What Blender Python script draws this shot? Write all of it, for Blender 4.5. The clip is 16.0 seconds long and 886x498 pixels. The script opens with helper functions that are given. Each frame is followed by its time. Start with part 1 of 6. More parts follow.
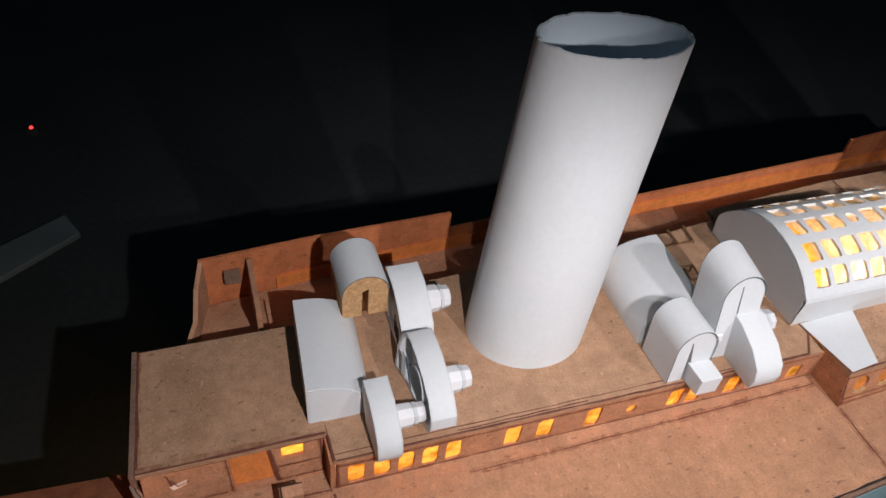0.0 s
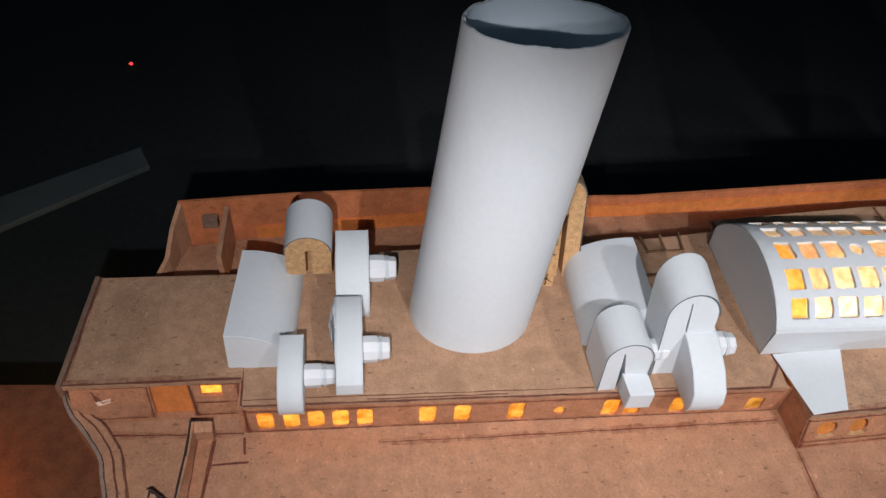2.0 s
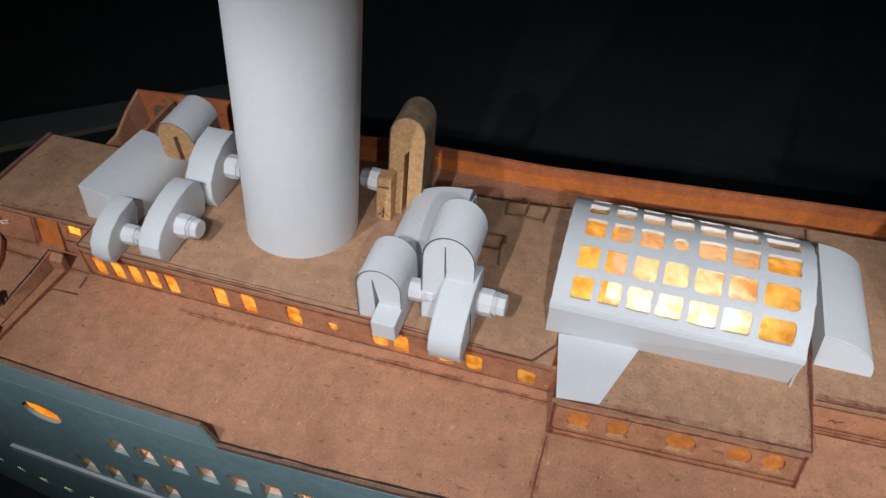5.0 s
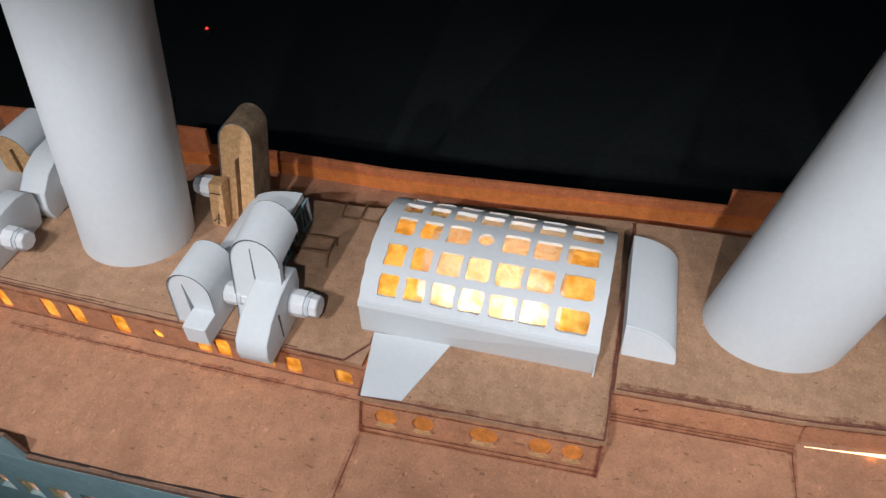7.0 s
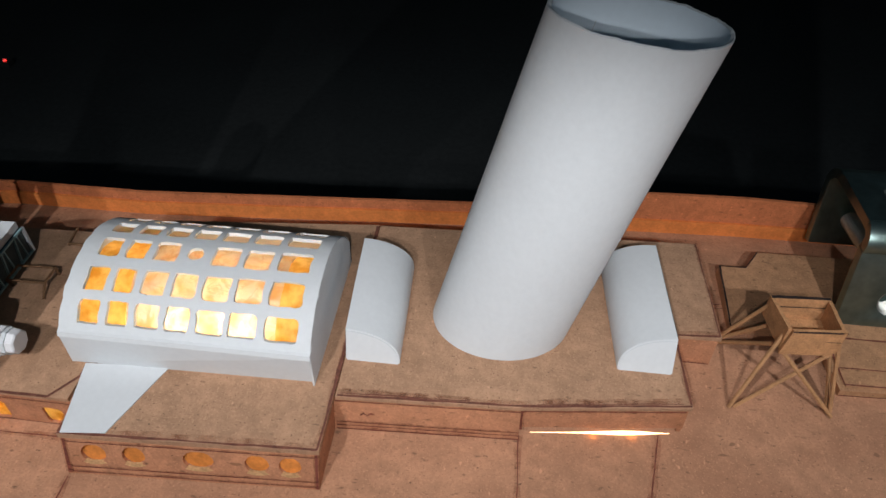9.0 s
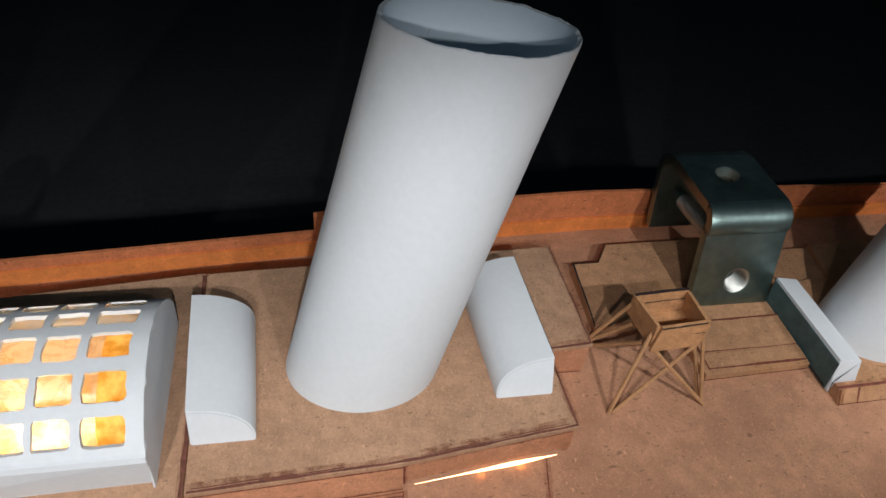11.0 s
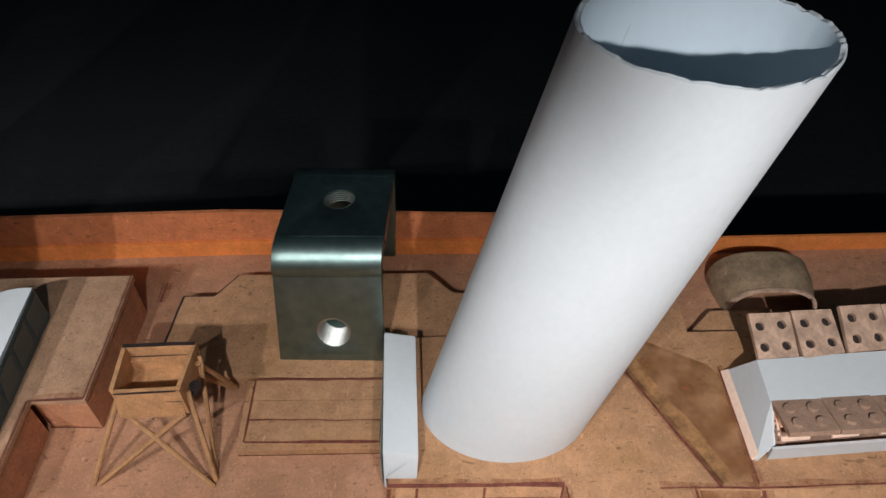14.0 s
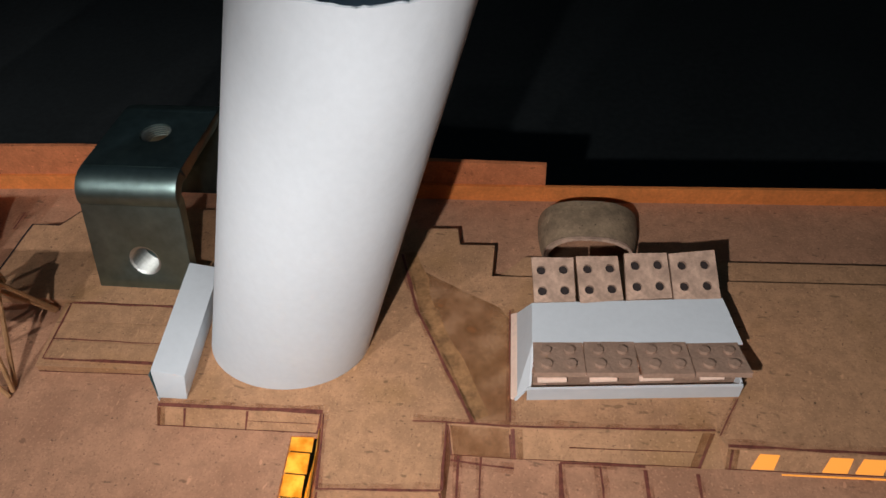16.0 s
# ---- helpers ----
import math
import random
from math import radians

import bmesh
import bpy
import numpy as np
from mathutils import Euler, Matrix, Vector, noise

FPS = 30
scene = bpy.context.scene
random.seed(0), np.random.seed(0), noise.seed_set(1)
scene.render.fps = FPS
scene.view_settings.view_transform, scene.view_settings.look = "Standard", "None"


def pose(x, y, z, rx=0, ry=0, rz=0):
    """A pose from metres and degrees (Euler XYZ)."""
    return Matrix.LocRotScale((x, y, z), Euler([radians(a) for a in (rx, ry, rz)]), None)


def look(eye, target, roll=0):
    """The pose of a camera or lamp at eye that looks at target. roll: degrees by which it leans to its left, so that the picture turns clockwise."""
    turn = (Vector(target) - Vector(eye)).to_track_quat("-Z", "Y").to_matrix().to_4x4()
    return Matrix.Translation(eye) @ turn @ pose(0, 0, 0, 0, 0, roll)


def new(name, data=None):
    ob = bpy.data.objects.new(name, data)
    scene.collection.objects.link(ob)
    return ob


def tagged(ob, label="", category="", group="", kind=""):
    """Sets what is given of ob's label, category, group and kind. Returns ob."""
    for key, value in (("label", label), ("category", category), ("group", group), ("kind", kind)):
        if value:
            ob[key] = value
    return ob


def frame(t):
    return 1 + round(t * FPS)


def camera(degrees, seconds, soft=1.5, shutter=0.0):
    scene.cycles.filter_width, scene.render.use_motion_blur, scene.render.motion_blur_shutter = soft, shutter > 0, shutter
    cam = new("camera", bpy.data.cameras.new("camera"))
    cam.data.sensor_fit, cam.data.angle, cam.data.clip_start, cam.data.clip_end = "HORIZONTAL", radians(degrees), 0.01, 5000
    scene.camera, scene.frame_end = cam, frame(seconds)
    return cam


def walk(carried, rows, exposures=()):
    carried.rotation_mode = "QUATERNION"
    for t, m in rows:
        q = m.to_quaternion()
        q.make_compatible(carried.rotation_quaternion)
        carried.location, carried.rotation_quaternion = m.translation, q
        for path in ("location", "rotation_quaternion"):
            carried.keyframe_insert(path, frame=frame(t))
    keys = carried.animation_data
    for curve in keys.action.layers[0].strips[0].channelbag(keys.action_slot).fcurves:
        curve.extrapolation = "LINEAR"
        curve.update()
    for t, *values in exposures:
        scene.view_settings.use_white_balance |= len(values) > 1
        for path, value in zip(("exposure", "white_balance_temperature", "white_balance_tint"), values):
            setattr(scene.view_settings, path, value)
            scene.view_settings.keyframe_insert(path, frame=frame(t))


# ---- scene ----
cam = camera(62.9, 16.0)
PATH = [
    (0, (-0.3067, -0.1324, 0.2132), (-0.2205, 0.0694, 0.0087), 7.43),
    (0.5, (-0.2889, -0.1385, 0.2172), (-0.2141, 0.0656, 0.0104), 6.38),
    (1, (-0.2705, -0.1457, 0.2194), (-0.2079, 0.0601, 0.0103), 5.74),
    (1.5, (-0.2542, -0.1488, 0.2215), (-0.2042, 0.0574, 0.0095), 5.39),
    (2, (-0.2415, -0.1453, 0.2194), (-0.2071, 0.0593, 0.0027), 5.85),
    (2.5, (-0.2183, -0.1465, 0.2216), (-0.2009, 0.0590, 0.0037), 4.90),
    (3, (-0.1933, -0.1514, 0.2201), (-0.1903, 0.0505, -0.0017), 3.95),
    (3.5, (-0.1704, -0.1520, 0.2207), (-0.1874, 0.0481, -0.0022), 3.17),
    (3.7, (-0.1596, -0.1527, 0.2199), (-0.1827, 0.0456, -0.0040), 2.75),
    (5.8, (-0.0389, -0.1599, 0.2085), (-0.1182, 0.0355, -0.0050), -2.82),
    (6, (-0.0355, -0.1589, 0.2095), (-0.1130, 0.0373, -0.0038), -2.60),
    (6.5, (-0.0249, -0.1526, 0.2081), (-0.0927, 0.0463, -0.0060), -1.40),
    (7, (-0.0125, -0.1455, 0.2064), (-0.0749, 0.0562, -0.0067), -2.18),
    (7.5, (0.0099, -0.1385, 0.2058), (-0.0403, 0.0691, -0.0049), -1.74),
    (8, (0.0304, -0.1362, 0.2059), (-0.0098, 0.0767, -0.0016), -1.27),
    (8.5, (0.0446, -0.1349, 0.2060), (0.0152, 0.0808, -0.0005), 0.26),
    (8.7, (0.0495, -0.1347, 0.2028), (0.0221, 0.0810, -0.0039), 0.42),
    (10.8, (0.0416, -0.1049, 0.1885), (0.0829, 0.1100, -0.0168), 5.95),
    (11, (0.0410, -0.1038, 0.1889), (0.0900, 0.1086, -0.0173), 6.11),
    (11.5, (0.0684, -0.1030, 0.1884), (0.1258, 0.1047, -0.0203), 4.80),
    (12, (0.1156, -0.0944, 0.1883), (0.1501, 0.1168, -0.0220), 2.06),
    (12.5, (0.1537, -0.0948, 0.1845), (0.1717, 0.1187, -0.0254), -0.54),
    (13, (0.1836, -0.0865, 0.1796), (0.1909, 0.1282, -0.0298), -0.96),
    (13.5, (0.2169, -0.0745, 0.1757), (0.2113, 0.1400, -0.0339), -2.03),
    (14, (0.2405, -0.0715, 0.1724), (0.2273, 0.1411, -0.0389), -2.34),
    (14.5, (0.2595, -0.0690, 0.1719), (0.2419, 0.1421, -0.0405), -2.89),
    (15, (0.2839, -0.0706, 0.1686), (0.2594, 0.1384, -0.0452), -3.30),
    (15.5, (0.3006, -0.0787, 0.1614), (0.2701, 0.1290, -0.0528), -3.58),
    (16, (0.3197, -0.0748, 0.1649), (0.2838, 0.1266, -0.0545), -4.83),
]
walk(cam, [(t, look(eye, target, roll)) for t, eye, target, roll in PATH],
     [(0, 0.2, 6650, 15), (1.5, 0.12, 6440, 13), (3, 0.0, 6320, 12), (5.8, -0.16, 6280, 11), (6.5, -0.14, 6250, 11), (7.2, -0.07, 6300, 10), (8.5, -0.12, 6430, 10), (11, 0.02, 6420, 9), (11.5, 0.03, 6430, 10), (12.5, 0.34, 6680, 12),
      (13.2, 0.36, 6800, 13), (14, 0.13, 6480, 9), (14.5, -0.19, 6400, 8), (15.2, -0.19, 6450, 9), (16, 0.0, 6560, 11)])
# ---------------------------------------------------------------- world, room light, hand light, lamps
world = bpy.data.worlds.new("night_room")
scene.world = world
world.use_nodes = True
world.node_tree.nodes["Background"].inputs[0].default_value = (0.31, 0.5, 0.64, 1)
world.node_tree.nodes["Background"].inputs[1].default_value = 0.06


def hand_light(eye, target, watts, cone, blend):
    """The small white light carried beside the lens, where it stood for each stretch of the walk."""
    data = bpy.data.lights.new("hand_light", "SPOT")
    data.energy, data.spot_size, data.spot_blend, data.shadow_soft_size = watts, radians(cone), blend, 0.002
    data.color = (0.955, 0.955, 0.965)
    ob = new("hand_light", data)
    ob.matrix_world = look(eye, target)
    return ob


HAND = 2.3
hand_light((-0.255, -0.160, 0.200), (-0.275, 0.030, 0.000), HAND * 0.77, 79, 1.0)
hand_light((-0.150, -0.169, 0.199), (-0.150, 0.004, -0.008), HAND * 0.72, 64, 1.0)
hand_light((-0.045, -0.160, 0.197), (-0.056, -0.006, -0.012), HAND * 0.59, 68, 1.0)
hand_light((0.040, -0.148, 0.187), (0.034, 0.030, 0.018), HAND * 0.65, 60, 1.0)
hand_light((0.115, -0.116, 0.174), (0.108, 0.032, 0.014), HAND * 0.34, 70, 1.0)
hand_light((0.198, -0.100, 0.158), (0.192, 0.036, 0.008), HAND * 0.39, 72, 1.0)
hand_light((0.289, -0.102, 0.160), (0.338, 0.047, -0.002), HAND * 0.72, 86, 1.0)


def led(x, y, z, watts, colour=(1.0, 0.66, 0.24), size=0.0025):
    data = bpy.data.lights.new("warm_led", "POINT")
    data.energy, data.color, data.shadow_soft_size = watts, colour, size
    ob = new("warm_led", data)
    ob.location = (x / 1000, y / 1000, z / 1000)
    return ob


LED = 0.02
for x in range(-272, -90, 24):
    led(x, 8, -9, LED * 0.62)
led(-293, 14, -7, LED * 0.6)
led(-385, -28, -20, LED * 1.3, (1.0, 0.32, 0.05))
for x in (-56, -35):
    led(x, 20, 5, LED * 0.95, (1.0, 0.94, 0.80))
led(-82, 22, 5, LED * 0.22, (1.0, 0.86, 0.50))
for x in (-280, -225, -170, -115, -60):
    led(x, -38, -60, LED * 6)

# ---------------------------------------------------------------- materials


def material(name, base, rough=0.8, metal=0.0, vary=0.12, grain=900.0, blotch=60.0, bump=0.15, speck=0.0, speck_col=(0.03, 0.02, 0.015), spec=0.3,
             fleck=0.0, mottle=0.0, stain=None, wave=0.0):
    m = bpy.data.materials.new(name)
    m.use_nodes = True
    nt = m.node_tree
    bsdf = nt.nodes["Principled BSDF"]
    bsdf.inputs["Roughness"].default_value = rough
    bsdf.inputs["Metallic"].default_value = metal
    bsdf.inputs["Specular IOR Level"].default_value = spec
    tc = nt.nodes.new("ShaderNodeTexCoord")
    n1 = nt.nodes.new("ShaderNodeTexNoise")
    n1.inputs["Scale"].default_value, n1.inputs["Detail"].default_value = grain, 4
    n2 = nt.nodes.new("ShaderNodeTexNoise")
    n2.inputs["Scale"].default_value, n2.inputs["Detail"].default_value = blotch, 3
    for n in (n1, n2):
        nt.links.new(tc.outputs["Object"], n.inputs["Vector"])
    add = nt.nodes.new("ShaderNodeMath")
    add.operation = "ADD"
    nt.links.new(n1.outputs["Fac"], add.inputs[0])
    nt.links.new(n2.outputs["Fac"], add.inputs[1])
    ramp = nt.nodes.new("ShaderNodeMapRange")
    ramp.inputs["From Min"].default_value, ramp.inputs["From Max"].default_value = 0.6, 1.4
    ramp.inputs["To Min"].default_value, ramp.inputs["To Max"].default_value = 1 - vary, 1 + vary
    nt.links.new(add.outputs[0], ramp.inputs["Value"])
    if mottle:
        n3 = nt.nodes.new("ShaderNodeTexNoise")
        n3.inputs["Scale"].default_value, n3.inputs["Detail"].default_value = 210, 5
        nt.links.new(tc.outputs["Object"], n3.inputs["Vector"])
        r3 = nt.nodes.new("ShaderNodeMapRange")
        r3.inputs["From Min"].default_value, r3.inputs["From Max"].default_value = 0.3, 0.7
        r3.inputs["To Min"].default_value, r3.inputs["To Max"].default_value = 1 - mottle, 1 + mottle
        nt.links.new(n3.outputs["Fac"], r3.inputs["Value"])
        m3 = nt.nodes.new("ShaderNodeMath")
        m3.operation = "MULTIPLY"
        nt.links.new(ramp.outputs[0], m3.inputs[0])
        nt.links.new(r3.outputs[0], m3.inputs[1])
        ramp = m3
    mul = nt.nodes.new("ShaderNodeVectorMath")
    mul.operation = "SCALE"
    mul.inputs[0].default_value = base
    nt.links.new(ramp.outputs[0], mul.inputs["Scale"])
    out = mul.outputs[0]

    def sprinkle(out, scale, limit, colour, strength, soft=0.05, stretch=None, turn=0.0):
        vor = nt.nodes.new("ShaderNodeTexNoise")
        vor.inputs["Scale"].default_value, vor.inputs["Detail"].default_value = scale, 1
        if stretch:
            mp = nt.nodes.new("ShaderNodeMapping")
            mp.inputs["Scale"].default_value = stretch
            mp.inputs["Rotation"].default_value = (0, 0, turn)
            nt.links.new(tc.outputs["Object"], mp.inputs["Vector"])
            nt.links.new(mp.outputs[0], vor.inputs["Vector"])
        else:
            nt.links.new(tc.outputs["Object"], vor.inputs["Vector"])
        r = nt.nodes.new("ShaderNodeMapRange")
        r.inputs["From Min"].default_value, r.inputs["From Max"].default_value = limit, limit + soft
        r.inputs["To Min"].default_value, r.inputs["To Max"].default_value = 0.0, strength
        nt.links.new(vor.outputs["Fac"], r.inputs["Value"])
        mix = nt.nodes.new("ShaderNodeMix")
        mix.data_type = "RGBA"
        nt.links.new(r.outputs[0], mix.inputs["Factor"])
        nt.links.new(out, mix.inputs[6])
        mix.inputs[7].default_value = (*colour, 1)
        return mix.outputs[2]

    if stain:
        out = sprinkle(out, 45, 0.56, stain, 0.45, 0.14)
    if speck:
        out = sprinkle(out, 520, 0.70, speck_col, 0.45, 0.08, (0.45, 1.2, 1.0), 0.6)
        out = sprinkle(out, 620, 0.69, tuple(min(1, 1.4 * c) for c in base), 0.45, 0.08, (1.2, 0.45, 1.0), 0.35)
        out = sprinkle(out, 480, 0.705, tuple(0.45 * c for c in base), 0.45, 0.08, (1.2, 0.6, 1.0), -0.4)
        out = sprinkle(out, 330, 0.735, tuple(0.35 * c for c in base), 0.6, 0.04, (0.6, 1.2, 1.0), 0.5)
        out = sprinkle(out, 400, 0.745, tuple(min(1, 1.7 * c) for c in base), 0.55, 0.04, (1.1, 0.6, 1.0), -0.3)
        out = sprinkle(out, 1000, 0.745 - speck * 0.05, speck_col, 0.6)
    if fleck:
        out = sprinkle(out, 1500, 0.66 - fleck * 0.05, tuple(min(1, 1.35 * c) for c in base), 0.55)
        out = sprinkle(out, 1700, 0.67 - fleck * 0.05, tuple(0.6 * c for c in base), 0.5)
    nt.links.new(out, bsdf.inputs["Base Color"])
    if bump:
        b = nt.nodes.new("ShaderNodeBump")
        b.inputs["Strength"].default_value, b.inputs["Distance"].default_value = bump, 0.0006
        nt.links.new(n1.outputs["Fac"], b.inputs["Height"])
        if wave:
            b2 = nt.nodes.new("ShaderNodeBump")
            b2.inputs["Strength"].default_value, b2.inputs["Distance"].default_value = wave, 0.003
            nt.links.new(n2.outputs["Fac"], b2.inputs["Height"])
            nt.links.new(b2.outputs[0], b.inputs["Normal"])
        nt.links.new(b.outputs[0], bsdf.inputs["Normal"])
    return m


BOARD = material("grey_brown_board", (0.445, 0.226, 0.131), 0.85, vary=0.17, blotch=25, speck=0.5, fleck=0.6, bump=0.25, mottle=0.13, stain=(0.30, 0.14, 0.08))
ROOFB = material("roof_board", (0.415, 0.242, 0.147), 0.85, vary=0.18, blotch=30, speck=0.6, fleck=0.6, bump=0.25, mottle=0.14, stain=(0.27, 0.15, 0.085))
# reddish card; the orange lamp glow is put into these two colours
BULW = material("glow_tinted_card", (0.51, 0.165, 0.066), 0.85, vary=0.2, blotch=40, speck=0.4, fleck=0.3, bump=0.25, mottle=0.15)
STRIPB = material("glow_orange_card", (0.66, 0.205, 0.052), 0.85, vary=0.2, blotch=40, bump=0.2, mottle=0.12)
BOARD2 = material("warm_brown_board", (0.435, 0.232, 0.122), 0.85, vary=0.2, blotch=25, speck=0.5, fleck=0.6, bump=0.25, mottle=0.15, stain=(0.33, 0.17, 0.06))
# redder than the roofs, with the walls' orange glow put into the colour
WALLB = material("reddish_wall_board", (0.455, 0.208, 0.112), 0.85, vary=0.2, blotch=40, speck=0.5, fleck=0.6, bump=0.25, mottle=0.16, stain=(0.33, 0.13, 0.06))
EDGEB = material("grey_board_edge", (0.30, 0.20, 0.155), 0.85, vary=0.25, blotch=90, bump=0.2, mottle=0.15)
EDGE = material("inked_board", (0.22, 0.13, 0.09), 0.85, vary=0.35, blotch=150, bump=0.2)
INK = material("brown_marker", (0.15, 0.055, 0.036), 0.7, vary=0.5, blotch=220, bump=0.0)
REDINK = material("red_brown_marker", (0.17, 0.05, 0.033), 0.7, vary=0.5, blotch=260, bump=0.0)
DARKINK = material("black_marker", (0.03, 0.02, 0.018), 0.7, vary=0.4, blotch=220, bump=0.0)
CORK = material("raw_board_edge", (0.54, 0.315, 0.15), 0.9, vary=0.35, grain=1600, blotch=500, bump=0.6)
HOODB = material("grey_brown_cap", (0.27, 0.185, 0.115), 0.9, vary=0.25, blotch=150, speck=0.8, bump=0.4, mottle=0.3)
PAPER = material("white_paper", (0.645, 0.67, 0.69), 0.62, vary=0.04, grain=500, blotch=45, bump=0.10, spec=0.35, wave=0.22)
SHADEFILL = material("gap_shade", (0.10, 0.17, 0.23), 0.8, vary=0.1, bump=0.1)
# bluer copy of the white paper, so the shade inside the tubes turns blue
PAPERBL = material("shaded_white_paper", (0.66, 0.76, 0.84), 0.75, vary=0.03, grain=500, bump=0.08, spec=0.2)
PAPERSH = material("grey_paper", (0.55, 0.585, 0.61), 0.7, vary=0.05, bump=0.1)
PLASTIC = material("white_plastic_pipe", (0.70, 0.705, 0.725), 0.45, vary=0.03, bump=0.05, spec=0.4)
STEEL = material("dark_oiled_steel", (0.21, 0.285, 0.268), 0.40, 1.0, vary=0.25, grain=300, blotch=90, bump=0.12)
THREAD = material("bare_thread", (0.56, 0.57, 0.53), 0.48, 1.0, vary=0.2, bump=0.1)
HULLP = material("hull_blue_grey", (0.28, 0.44, 0.47), 0.7, vary=0.15, bump=0.15, mottle=0.08)
HULLW = material("hull_white", (0.6, 0.64, 0.68), 0.7, vary=0.08, bump=0.1)
DARK = material("dark_cloth", (0.024, 0.028, 0.029), 0.95, vary=0.3, grain=200, blotch=8, bump=0.1)
GREYP = material("grey_plank", (0.10, 0.12, 0.125), 0.8, vary=0.2, blotch=20)
DARKWOOD = material("dark_stick", (0.20, 0.105, 0.052), 0.75, vary=0.3, blotch=200, bump=0.2)
WOOD = material("bamboo_stick", (0.43, 0.225, 0.105), 0.7, vary=0.25, blotch=200, bump=0.2)
BRICK = material("punched_board", (0.38, 0.24, 0.17), 0.85, vary=0.25, blotch=200, bump=0.4)
# the pale pink holds the warm light that falls on the paper
PINK = material("pale_pink_lit_paper", (0.92, 0.66, 0.52), 0.8, vary=0.12, blotch=120, bump=0.1)
HULLL = material("pale_hull_card", (0.30, 0.45, 0.48), 0.75, vary=0.12, bump=0.15)
STAIN = material("brown_stain", (0.33, 0.165, 0.07), 0.9, vary=0.4, blotch=160, bump=0.2, mottle=0.3)
BRICKP = material("pale_punched_board", (0.50, 0.325, 0.235), 0.85, vary=0.28, blotch=200, bump=0.4, mottle=0.2)
TRAY = material("orange_brown_board", (0.48, 0.245, 0.112), 0.88, vary=0.3, grain=1600, blotch=300, bump=0.4, mottle=0.15)
SMOKE = material("smoked_window", (0.03, 0.055, 0.06), 0.25, vary=0.2, bump=0.05, spec=0.5)
# dark card, darkened further for the shadow over the lower deck
FOREB = material("dark_brown_board", (0.17, 0.062, 0.028), 0.85, vary=0.25, blotch=20, bump=0.2, mottle=0.2)
LOUNGE = material("orange_window_card", (0.62, 0.215, 0.045), 0.8, vary=0.25, blotch=140, bump=0.2, mottle=0.2)
DARKLINE = material("dark_line", (0.10, 0.12, 0.125), 0.7, vary=0.4, blotch=260, bump=0.0)
TEAL = material("dark_teal_card", (0.075, 0.135, 0.14), 0.6, vary=0.25, blotch=120, bump=0.1, mottle=0.15)
DARKSIDE = material("dark_painted_card", (0.05, 0.075, 0.08), 0.6, vary=0.25, blotch=160, bump=0.1)
ORANGE = material("amber_paper", (0.85, 0.45, 0.12), 0.8, vary=0.2, blotch=120, bump=0.2)


